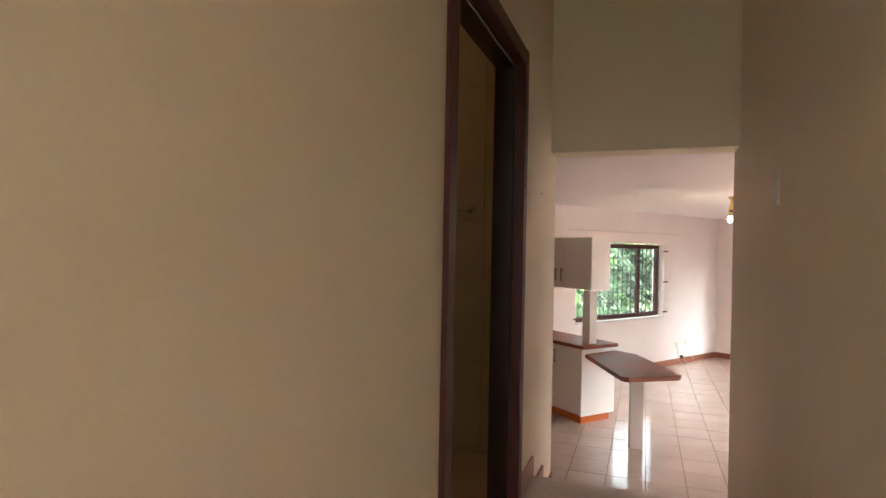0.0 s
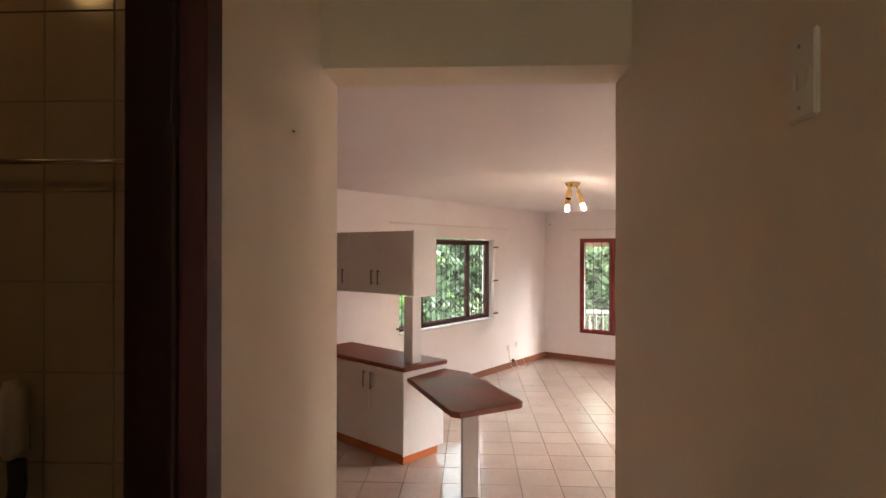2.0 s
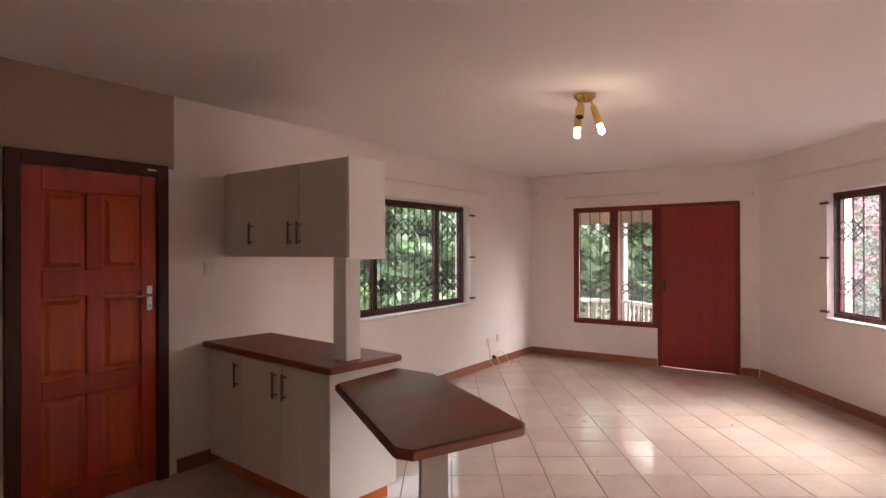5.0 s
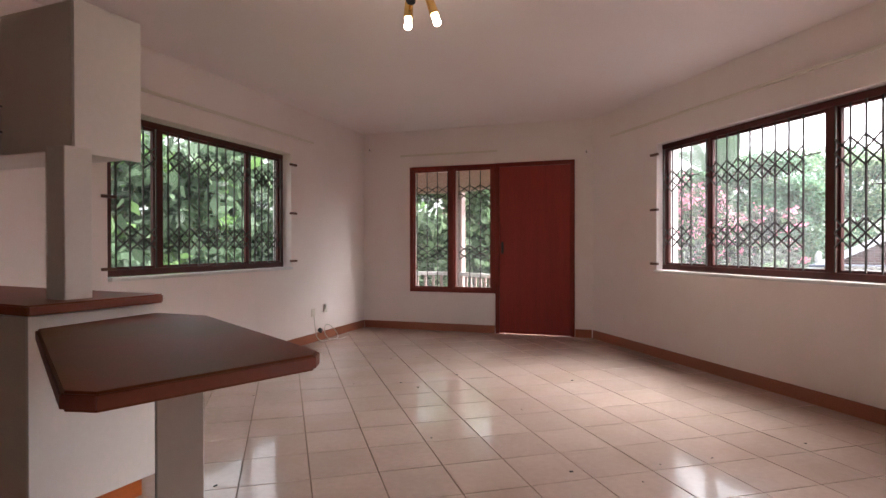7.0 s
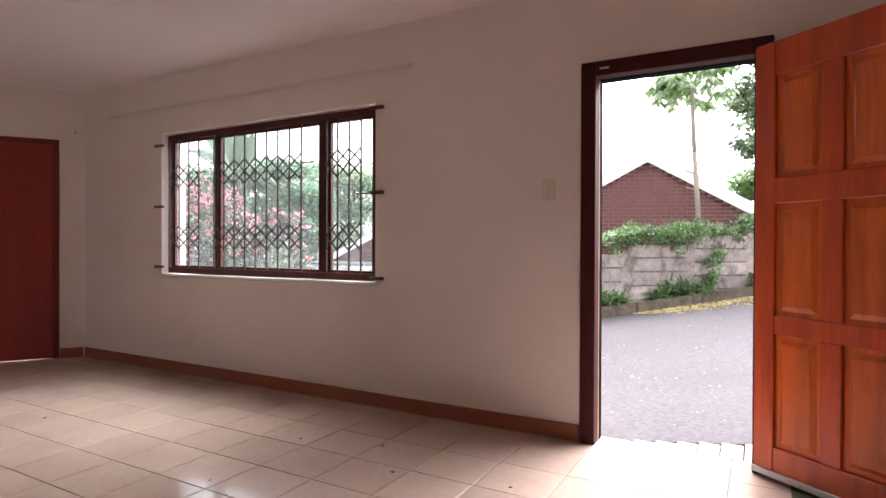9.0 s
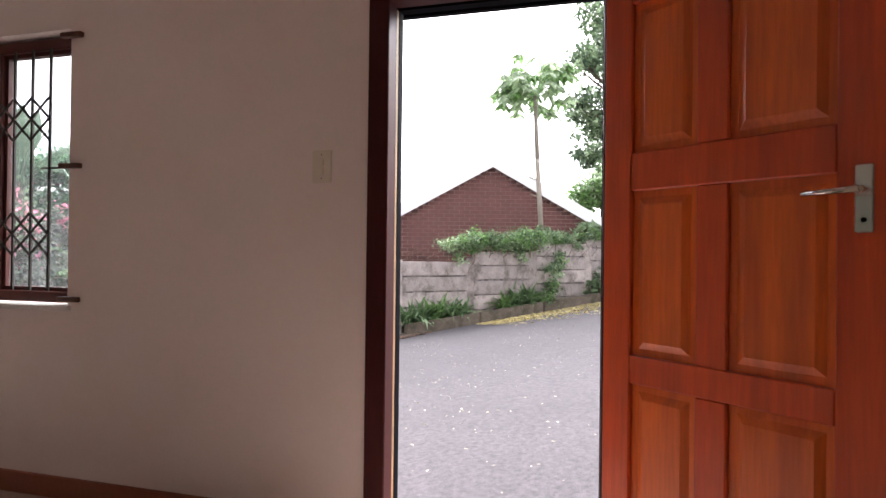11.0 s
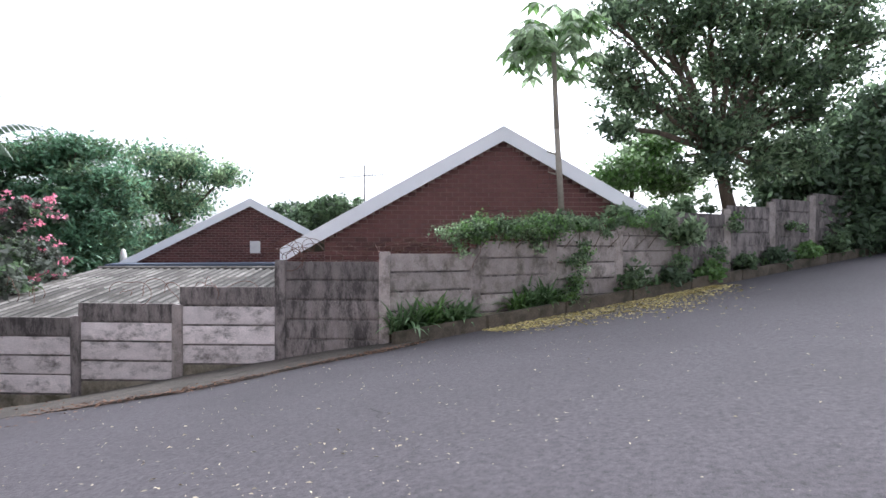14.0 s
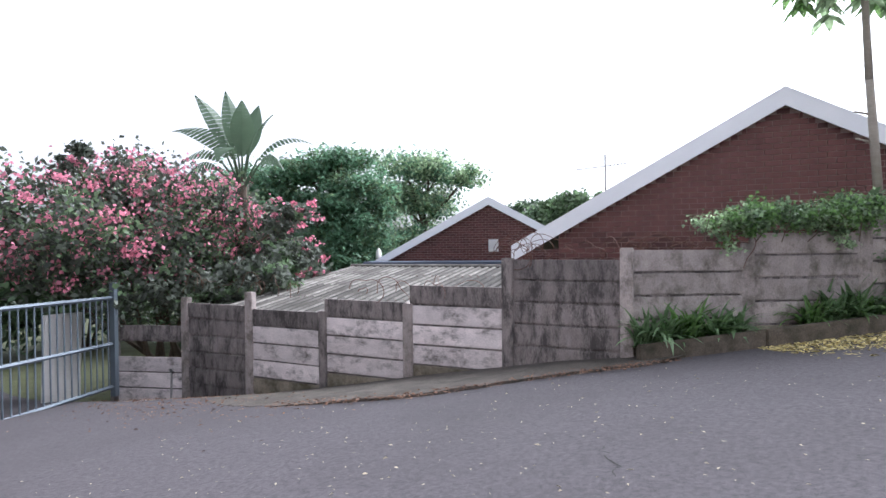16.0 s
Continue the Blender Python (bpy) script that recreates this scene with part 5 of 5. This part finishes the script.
# shrubs that fill in below the trees at the far left, and behind the gate
for k, (c, rr, mat, n) in enumerate((((6.5, 24, 0.3), (3.0, 2.0, 2.2), "leaf", 9000), ((10.5, 24, 0.6), (3.2, 2.2, 2.4), "leaf_dark", 9000), ((3.0, 26, 0.6), (3.2, 2.0, 2.6), "leaf_bright", 9000), ((14, 21.5, -0.2), (2.0, 1.6, 1.6), "leaf_dark", 6000))):
    sh = thing("shrub", Matrix.Translation((c[0], c[1], gz(c[1]))), "dense green shrub beyond the gate", "shrub")
    st_ = bm_new()
    for a in range(5):
        limb(st_, [(0.1 * a - 0.2, 0, -0.1), ((a - 2) * 0.5, 0.2, c[2] - gz(c[1]))], 0.06, 0.02, 5)
    part("stem", st_, "bark", sh)
    crown(sh, "crown", [(0, 0, c[2] - gz(c[1]), *rr)], n, 0.14, mat, 60 + k)

bsh = thing("shrub", Matrix(), "leafy green shrub behind the fence", "shrub")
bsb = []
for k in range(7):
    p = P2 + DR * (2.4 + 0.42 * k) + Vector((0.3, 0.3, 0))
    bsb.append((p.x, p.y, 1.36 + 0.09 * k, 0.34, 0.34, 0.22))
    limb_bm = bm_new()
    limb(limb_bm, [(p.x, p.y, gz(p.y) - 0.1), (p.x + 0.05, p.y, 1.35)], 0.03, 0.012, 5)
    part("stem", limb_bm, "bark", bsh)
for lx, lz in ((4.25, 1.5), (4.75, 1.32)):
    p = OUT @ Vector((lx, 11.4, lz))
    bsb.append((p.x, p.y, p.z, 0.34, 0.3, 0.28))
    limb_bm = bm_new()
    limb(limb_bm, [(p.x, p.y, gz(p.y) - 0.1), (p.x, p.y + 0.05, p.z)], 0.03, 0.012, 5)
    part("stem", limb_bm, "bark", bsh)
crown(bsh, "foliage", bsb, 1700, 0.075, "leaf", 91, clump=0.3, long=2.2)
crown(bsh, "foliage", bsb, 1300, 0.075, "leaf_pale", 92, clump=0.3, long=2.6)

# low shrubs on the bed in front of the fence, uphill
for k in range(9):
    t = 3.1 + 0.7 * k
    p = P2 + DR * t + Vector((-0.18, -0.18, 0))
    lo = thing("low_shrub", Matrix.Translation((p.x, p.y, gz(p.y) + 0.1)), "low leafy shrub on the bed by the fence", "shrub", "low shrubs by the fence")
    bm = bm_new()
    limb(bm, [(0, 0, -0.05), (0.03, 0, 0.35)], 0.02, 0.01, 5)
    part("stem", bm, "bark", lo)
    hgt = 0.22 + 0.3 * random.random()
    crown(lo, "foliage", [(0, 0, hgt * 0.7, 0.5, 0.2, hgt * 0.55)], 520, 0.07, ("leaf", "leaf_dark", "leaf_bright")[k % 3], 110 + k, clump=0.28)

# bougainvillea
bo = thing("bougainvillea", Matrix.Translation((10.3, 17.7, 0)), "sprawling bougainvillea with masses of pink flowers", "shrub")
blobs = [(0, 0, 1.5, 1.9, 1.4, 1.3), (-2.0, -0.6, 1.4, 1.7, 1.2, 1.2), (1.4, 0.6, 1.5, 1.2, 1.1, 1.2), (-0.8, 0.2, 2.3, 1.4, 1.0, 0.7), (2.0, -0.8, 1.1, 0.8, 0.8, 0.8), (-3.4, 0.4, 1.5, 1.4, 1.1, 1.1), (-0.6, -0.6, 0.3, 1.8, 1.0, 0.8), (1.2, -0.4, 0.4, 1.2, 0.8, 0.7), (-4.8, 1.2, 1.4, 1.4, 1.1, 1.3), (-1.9, -0.2, 2.7, 0.35, 0.3, 0.35), (2.3, -1.5, 0.6, 0.7, 0.6, 0.7), (2.0, -1.6, 1.6, 0.7, 0.6, 0.5), (0.6, -1.3, 0.0, 0.9, 0.5, 0.5), (0.3, -2.1, 0.25, 0.8, 0.6, 0.6), (1.0, -2.3, 0.45, 0.7, 0.6, 0.45), (1.7, -2.0, 0.8, 0.6, 0.5, 0.5)]
for k, b in enumerate(blobs):
    bm = bm_new()
    limb(bm, [(0.1 * k - 0.4, 0, -2.1), (b[0] * 0.5, b[1] * 0.5, b[2] * 0.4), b[:3]], 0.06, 0.015, 5)
    part("stem", bm, "bark", bo)
crown(bo, "foliage", blobs, 24000, 0.078, "leaf_dusk", 31, long=1.6)
crown(bo, "foliage", blobs, 11000, 0.072, "leaf", 32, long=1.6)
crown(bo, "blossom", [(*b[:3], b[3] * 1.08, b[4] * 1.08, b[5] * 1.08) for b in blobs[:6] + blobs[8:12]], 9500, 0.07, "flower", 33, long=1.15, clump=0.075, per=17, flat=0.1, shell=0.15)


# big-leaved plants
def blade(bm, foot, way, length, width, droop, slit=0.0, n=8, roll=0.0):
    """A long leaf blade that rises from foot along way and droops; slit: how far it is torn into strips."""
    way = Vector(way).normalized()
    side = way.cross(Vector((0, 0, 1)))
    side = side.normalized() if side.length > 0.05 else Vector((1, 0, 0))
    side = Matrix.Rotation(roll, 3, way) @ side
    lift = way.cross(side) * (0.12 * width)
    spine = []
    p, d = Vector(foot), way.copy()
    for i in range(n + 1):
        spine.append(p.copy())
        p = p + d * (length / n)
        d = (d + Vector((0, 0, -droop / n))).normalized()
    for i in range(n):
        t0, t1 = i / n, (i + 1) / n
        w0, w1 = width * math.sin(math.pi * (0.08 + 0.9 * t0)), width * math.sin(math.pi * (0.08 + 0.9 * t1))
        t1e = 1 - slit * 0.22
        q = spine[i].lerp(spine[i + 1], t1e)
        for s in (-1, 1):
            up = lift
            bm.faces.new([bm.verts.new(v) for v in (spine[i], q, q + side * s * w1 + up - Vector((0, 0, slit * 0.05)), spine[i] + side * s * w0 + up)])


rng = random.Random(5)
stz = thing("giant_strelitzia", Matrix.Translation((11.78, 17.21, 0)), "tall giant strelitzia with torn paddle leaves", "palm")
bm = bm_new()
limb(bm, [(0, 0, -1.8), (0.05, 0, 0.5), (0, 0, 2.6)], 0.13, 0.1, 10)
part("trunk", bm, "bark", stz)
for ang, el, ln, wd, dr, sl in ((180, 82, 1.3, 0.25, 0.3, 0.15), (165, 68, 1.4, 0.24, 0.6, 0.25), (10, 78, 1.25, 0.25, 0.2, 0.0), (-15, 50, 1.35, 0.2, 1.3, 0.9), (-25, 36, 0.8, 0.22, 2.0, 0.2), (175, 42, 1.2, 0.18, 1.8, 0.9), (100, 74, 1.25, 0.24, 0.5, 0.2), (-75, 80, 1.2, 0.26, 0.3, 0.1), (190, 24, 0.9, 0.18, 1.9, 0.8), (-40, 66, 1.0, 0.24, 1.0, 0.3), (200, 58, 1.1, 0.22, 1.3, 0.5), (-100, 45, 0.9, 0.22, 1.8, 0.4)):
    bm = bm_new()
    e, a = radians(el), radians(ang - 41)
    way = (math.cos(e) * math.cos(a), math.cos(e) * math.sin(a), math.sin(e))
    foot = Vector(way) * 0.6 + Vector((0, 0, 2.55))
    blade(bm, foot, way, ln * rng.uniform(0.95, 1.25), wd * rng.uniform(0.75, 1.05), dr * 1.25, sl * 0.5, 16, radians(76 * math.cos(radians(ang)) + rng.uniform(-40, 40)))
    rod(bm, (0, 0, 2.3), foot, 0.035, 0.022, 6)
    part("leaf", bm, "leaf_plain", stz)

# papaya: a thin pale trunk with a tuft of lobed leaves
pp = thing("papaya_tree", OUT, "slender papaya tree with a bare pale trunk", "tree")
bm = bm_new()
foot, head = Vector((2.27, 10.7, -0.1)), Vector(at(978, 92, 10.6))
limb(bm, [foot, foot.lerp(head, 0.35) + Vector((0.03, 0, 0)), foot.lerp(head, 0.7), head], 0.068, 0.042, 10)
for t in (0.52, 0.6):
    p = foot.lerp(head, t)
    rod(bm, p, p + Vector((-0.2, 0, 0.06)), 0.018, 0.012, 6)
part("trunk", bm, "pale_bark", pp, smooth=True)
rng = random.Random(8)
for k in range(64):
    a, e = rng.uniform(0, 6.28), rng.uniform(-0.35, 1.25)
    way = Vector((math.cos(a) * math.cos(e), math.sin(a) * math.cos(e), math.sin(e)))
    tip = head + way * rng.uniform(0.5, 0.95) * (1.0 if e > 0.2 else 0.9)
    bm = bm_new()
    rod(bm, head, tip, 0.012, 0.008, 5)
    for lobe in range(7):
        la = (lobe - 3) * 0.75
        h = Vector((math.cos(a + la), math.sin(a + la), -0.25 - rng.random() * 0.5))
        blade(bm, tip, h, rng.uniform(0.24, 0.44), 0.062, 0.7, 0.1, 5)
    part("leaf", bm, "leaf_bright" if k % 4 == 0 else "leaf_pale", pp)

# creeper over the fence
cr = thing("creeper", Matrix(), "leafy creeper hanging over the fence", "creeper")
cb = []
rng = random.Random(4)
for i in range(22):
    t = 0.75 + i * 0.125
    p = P2 + DR * t
    z = 1.22 + 0.07 * t + rng.uniform(-0.05, 0.08)
    big = 1.0 if t < 2.2 else 0.6
    cb.append((p.x - 0.02, p.y - 0.02, z, 0.27 * big, 0.27 * big, (0.13 + rng.uniform(0, 0.09)) * big))
    if i % 8 == 0:
        cb.append((p.x - 0.1, p.y - 0.1, z - 0.3, 0.1, 0.1, 0.2))
for t, z in ((2.2, 0.4), (2.25, 0.75), (2.1, 0.1), (2.35, 0.95), (4.2, 1.3), (5.0, 1.5), (6.4, 1.5), (3.4, 1.5), (3.9, 0.7), (4.6, 0.9)):
    p = P2 + DR * t + Vector((-0.16, -0.16, 0))
    cb.append((p.x, p.y, z, 0.2, 0.18, 0.2))
crown(cr, "leaves", cb, 7500, 0.038, "leaf", 41, clump=0.3, long=1.5)
crown(cr, "leaves", cb, 5500, 0.038, "leaf_bright", 42, clump=0.3, long=1.5)
crown(cr, "leaves", cb, 3600, 0.036, "leaf_pale", 43, clump=0.3, long=1.5)
for i in range(14):
    bm = bm_new()
    p = P2 + DR * (0.6 + i * 0.22) + Vector((-0.05, -0.05, 1.0))
    limb(bm, [p, p + Vector((rng.uniform(-0.2, 0.2), rng.uniform(-0.2, 0), rng.uniform(0.2, 0.4))), p + Vector((rng.uniform(-0.4, 0.4), -0.1, rng.uniform(0.2, 0.55)))], 0.008, 0.004, 4)
    part("stem", bm, "bark", cr)


def strap_clump(p, n, length, seed, mat="leaf_bright"):
    rng = random.Random(seed)
    c = thing("strap_leaf_clump", Matrix.Translation(p), "clump of arching green strap leaves by the kerb", "plant", "strap-leaf clumps")
    bm = bm_new()
    for _ in range(n):
        a, e = rng.uniform(0, 6.28), rng.uniform(0.7, 1.4)
        blade(bm, (rng.uniform(-0.15, 0.15), rng.uniform(-0.1, 0.1), 0), (math.cos(a) * math.cos(e), math.sin(a) * math.cos(e), math.sin(e)), length * rng.uniform(0.6, 1.2), 0.027, rng.uniform(1.0, 2.2), 0, 6)
    part("leaves", bm, mat, c)


for k, (t, ln) in enumerate(((0.12, 0.6), (0.3, 0.65), (0.5, 0.62), (0.68, 0.55), (0.85, 0.45), (1.5, 0.5), (1.68, 0.6), (1.85, 0.6), (2.0, 0.5), (3.0, 0.35), (3.6, 0.4), (4.4, 0.4), (5.2, 0.45), (5.8, 0.4), (6.6, 0.4), (7.4, 0.4))):
    p = P2 + DR * t + Vector((-0.04, -0.04, 0))
    strap_clump((p.x, p.y, gz(p.y) + 0.16), 85 if t < 2.4 else 30, ln * 0.92, 70 + k, ("leaf_strap", "leaf_strap", "leaf_bright")[k % 3])


# fallen leaves on the road
def litter(name, n, mat, seed, place, size, label, dz=0.0):
    rng = np.random.default_rng(seed)
    xy = place(rng, n)
    a = rng.uniform(0, 6.28, n)
    s = size * rng.uniform(0.5, 1.5, n)
    z = np.array([gz(y) - dip(x, y) for x, y in xy]) + 0.006 + dz
    c, si = np.cos(a) * s, np.sin(a) * s
    lift = rng.uniform(0.0, 0.6, n) * s
    v = np.stack([np.stack([xy[:, 0] - c, xy[:, 1] - si, z], 1), np.stack([xy[:, 0] - si * 0.4, xy[:, 1] + c * 0.4, z + lift], 1), np.stack([xy[:, 0] + c, xy[:, 1] + si, z], 1), np.stack([xy[:, 0] + si * 0.4, xy[:, 1] - c * 0.4, z + lift * 0.3], 1)], axis=1).reshape(-1, 3)
    ob = new(name, quads(name, v.tolist(), np.arange(4 * n).reshape(-1, 4).tolist(), mat))
    tagged(ob, label, "leaf litter", kind="stuff")


def drift(rng, n):
    t = rng.uniform(0.9, 4.4, n)
    off = np.abs(rng.normal(size=n)) * 0.75 * np.clip(1.3 - np.abs(t - 2.4) * 0.5, 0.1, 2)
    return np.stack([K0.x + DR.x * t - 0.705 * off, K0.y + DR.y * t - 0.709 * off], 1)


def scatter(rng, n):
    return np.stack([rng.uniform(4.3, 11.0, n), rng.uniform(-1, 10.5, n)], 1)


def heap(rng, n):
    return np.stack([6.6 + rng.normal(size=n) * 0.7, 6.3 + rng.normal(size=n) * 0.8], 1)


litter("yellow_leaves", 4200, "litter", 1, drift, 0.028, "drift of yellow fallen leaves by the kerb")
litter("fallen_leaves", 1100, "pale_litter", 2, scatter, 0.011, "scattered pale fallen leaves on the road")
litter("fallen_leaves", 160, "pale_litter", 3, heap, 0.015, "patch of pale fallen leaves on the road")


def along_lip(rng, n):
    k = rng.integers(0, 8, n)
    a, b = np.array(pv_front)[k], np.array(pv_front)[k + 1]
    return a + (b - a) * rng.random(n)[:, None] + rng.normal(size=(n, 2)) * 0.11 - 0.03


def by_gate(rng, n):
    return np.stack([8.3 + rng.normal(size=n) * 0.55, 12.8 + rng.normal(size=n) * 1.3], 1)


litter("brown_leaves", 900, "brown_litter", 4, along_lip, 0.02, "brown fallen leaves along the edge of the road", 0.03)
litter("brown_leaves", 900, "brown_litter", 5, by_gate, 0.02, "drift of brown fallen leaves by the gate")

crack = bm_new()
ck = random.Random(9)
x, y = 7.55, 6.2
last = None
for i in range(26):
    w = 0.0045 * (1 - abs(i - 12) / 14)
    ring = [crack.verts.new((x + e * w, y - e * w, gz(y - e * w) + 0.004)) for e in (-1, 1)]
    if last:
        crack.faces.new((last[0], last[1], ring[1], ring[0]))
    last = ring
    x, y = x + ck.uniform(0.0, 0.07), y + ck.uniform(-0.02, 0.06)
lone("road_crack", crack, "dark_crack", Matrix(), "thin dark crack in the asphalt", "crack", kind="structure")

# ---- garden behind the house, seen through the windows ----
GL = LEFT @ pose(0, 0, 0)
gx = thing("garden_tree", GL, "dense garden tree outside the kitchen-side window", "tree")
bm = bm_new()
for x, y in ((2.5, 5.0), (5.5, 6.0), (8.0, 5.5)):
    limb(bm, [(x, y, -2.2), (x + 0.2, y, 0.5), (x - 0.2, y, 3.0)], 0.13, 0.07, 8)
part("trunk", bm, "bark", gx)
gb_ = [(x, y, z, 1.1, 0.9, 0.8) for x, y, z in ((0.5, 5, 2.6), (2, 4.6, 3.0), (3.6, 5, 2.8), (5.2, 4.8, 3.0), (7, 5, 2.8), (8.8, 5, 2.4), (1, 5.6, 1.2), (2.8, 5.2, 1.6), (4.4, 5.8, 1.3), (6.2, 5.2, 1.5), (8, 5.6, 1.1), (9.8, 5.5, 1.4), (3.4, 4.6, 0.3), (5, 4.4, 0.1), (6.8, 4.6, 0.2), (8.4, 4.8, -0.2), (10.6, 5.2, 0.2), (11.2, 5.6, 2.6), (12.6, 6, 1.2), (0.2, 6, 0.2))]
crown(gx, "crown", gb_, 20000, 0.15, "leaf_dark", 81, clump=0.25, long=2.2)
crown(gx, "crown", gb_, 7000, 0.14, "leaf", 82, clump=0.2, long=2.2)
crown(gx, "crown", gb_, 4000, 0.15, "leaf_bright", 83, clump=0.16, long=2.0)
ban = thing("banana_plant", GL @ pose(3.1, 2.2, -0.9), "banana plant with broad green leaves near the window", "plant")
bm = bm_new()
limb(bm, [(0, 0, 0), (0.05, 0, 1.2)], 0.1, 0.07, 8)
part("stem", bm, "leaf_bright", ban)
for a, e, ln in ((0.3, 1.2, 1.9), (2.0, 1.0, 1.7), (3.6, 1.1, 1.9), (5.0, 0.9, 1.8), (1.2, 1.4, 2.1), (2.8, 0.7, 1.7), (4.3, 1.3, 2.0), (5.8, 0.8, 1.7), (0.8, 0.5, 1.5)):
    bm = bm_new()
    blade(bm, (0.05, 0, 1.1), (math.cos(a) * math.cos(e), math.sin(a) * math.cos(e), math.sin(e)), ln, 0.2, 1.1, 0.35, 22)
    part("leaf", bm, "leaf_plain", ban)

# veranda outside the far wall
ve = thing("veranda", FAR, "covered veranda with a white balustrade and a timber post", "veranda")
part("deck", box(bm_new(), -1.0, 2.7, 0.22, 2.4, -1.6, -0.03), "strip", ve)
rb = bm_new()
prism(rb, [(-1.2, 0.22), (2.8, 0.22), (2.8, 2.75), (-1.2, 2.75)], 2.30, 2.38)
part("roof", rb, "ceiling", ve)
VC, VL, VR = Vector((0.80, 2.30, 0)), Vector((-1.6, 1.80, 0)), Vector((2.75, 0.62, 0))


def span(bm, a, b, z0, z1, w):
    """A straight timber of width w between two places of the plan."""
    d = b - a
    return box(bm, 0, d.length, -w / 2, w / 2, z0, z1, Matrix.Translation(a) @ pose(0, 0, 0, 0, 0, math.degrees(math.atan2(d.y, d.x))))


part("post", bevelled(box(bm_new(), VC.x - 0.11, VC.x + 0.11, VC.y - 0.11, VC.y + 0.11, -0.03, 2.30), 0.006), "pink_post", ve, "pale pink corner post")
bal = mesh_of("baluster", box(bm_new(), -0.02, 0.02, -0.02, 0.02, -0.03, 0.58), "pink_post")
for end in (VL, VR):
    part("beam", span(bm_new(), VC, end, 1.96, 2.30, 0.12), "quarry", ve, "tan painted roof beam")
    part("top_rail", bevelled(span(bm_new(), VC, end, 0.58, 0.64, 0.08), 0.005), "white", ve, "pale balustrade rail")
    count = int((end - VC).length / 0.13)
    for i in range(1, count):
        o = new("baluster", bal)
        o.parent = ve
        o.location = VC.lerp(end, i / count)
vt = thing("garden_tree", FAR, "bright garden trees beyond the veranda", "tree")
bm = bm_new()
for x, y in ((-3, 6.5), (0, 7.0)):
    limb(bm, [(x, y, -2.4), (x + 0.2, y, 0.5), (x, y, 3.0)], 0.13, 0.07, 8)
part("trunk", bm, "bark", vt)
vb = [(x, y, z, 1.2, 1.0, 1.0) for x, y, z in ((-5, 8, 2.8), (-3.4, 7, 3.0), (-1.6, 6.5, 3.0), (0.0, 7, 2.6), (-4, 6.5, 1), (-2, 6, 1.2), (0, 6.6, 1.0), (-4.4, 6, -0.4), (-2.4, 5.6, -0.6), (-0.4, 6, -0.6), (-6, 9, 1))]
crown(vt, "crown", vb, 9000, 0.14, "leaf", 85, clump=0.2, long=2.0)
crown(vt, "crown", vb, 9000, 0.13, "leaf_pale", 86, clump=0.2, long=2.0)

cbl = tube("overhead_cable", [at(1440, 150, 24), at(1568, 92, 22), at(1900, -40, 20)], 0.015, "black", OUT, "thin black overhead cable among the trees", "cable")

# distant wooded rise
hl = bm_new()
pts = [(-60 + i * 4, 1.6 + 1.1 * math.sin(i * 0.35) + 0.5 * math.sin(i * 1.3)) for i in range(60)]
for (xa, za), (xb, zb) in zip(pts, pts[1:]):
    hl.faces.new([hl.verts.new(v) for v in ((xa, 0, -6), (xb, 0, -6), (xb, 6, zb), (xa, 6, za))])
lone("backdrop", hl, "hill", OUT @ pose(0, 75, 0), "distant wooded rise on the skyline", "hill", kind="structure")


# ---- floor tiles ----
def inside(x, y):
    p = Vector((x, y, 0)) - KC
    return p.dot(V) > 0 and p.dot(U) < 5.485 and x < XR and y > 3.47 and x > -2.67


TX, TY, X0, Y0 = 0.3165, 0.341, 0.307, 6.815
tile_mesh = mesh_of("tile", bevelled(box(bm_new(), 0.0025, TX - 0.0025, 0.0025, TY - 0.0025, -0.009, 0.0), 0.0015), "tile")
far_tiles = bm_new()
for i in range(-10, 12):
    for k in range(-10, 17):
        x, y = X0 + i * TX, Y0 + k * TY
        if not any(inside(x + a * TX, y + b * TY) for a in (0.02, 0.98) for b in (0.02, 0.98)) or x + TX > XR + 0.26:
            continue
        if x > -0.95 and 4.3 < y < 10.3:
            t = new("tile", tile_mesh)
            t.parent = FLOOR
            t.location = (x, y, random.uniform(-0.0006, 0.0006))
        else:
            box(far_tiles, x + 0.0025, x + TX - 0.0025, y + 0.0025, y + TY - 0.0025, -0.009, 0.0)
rest = part("tile", far_tiles, "tile", FLOOR)
rest["kind"] = "stuff"
print("built")
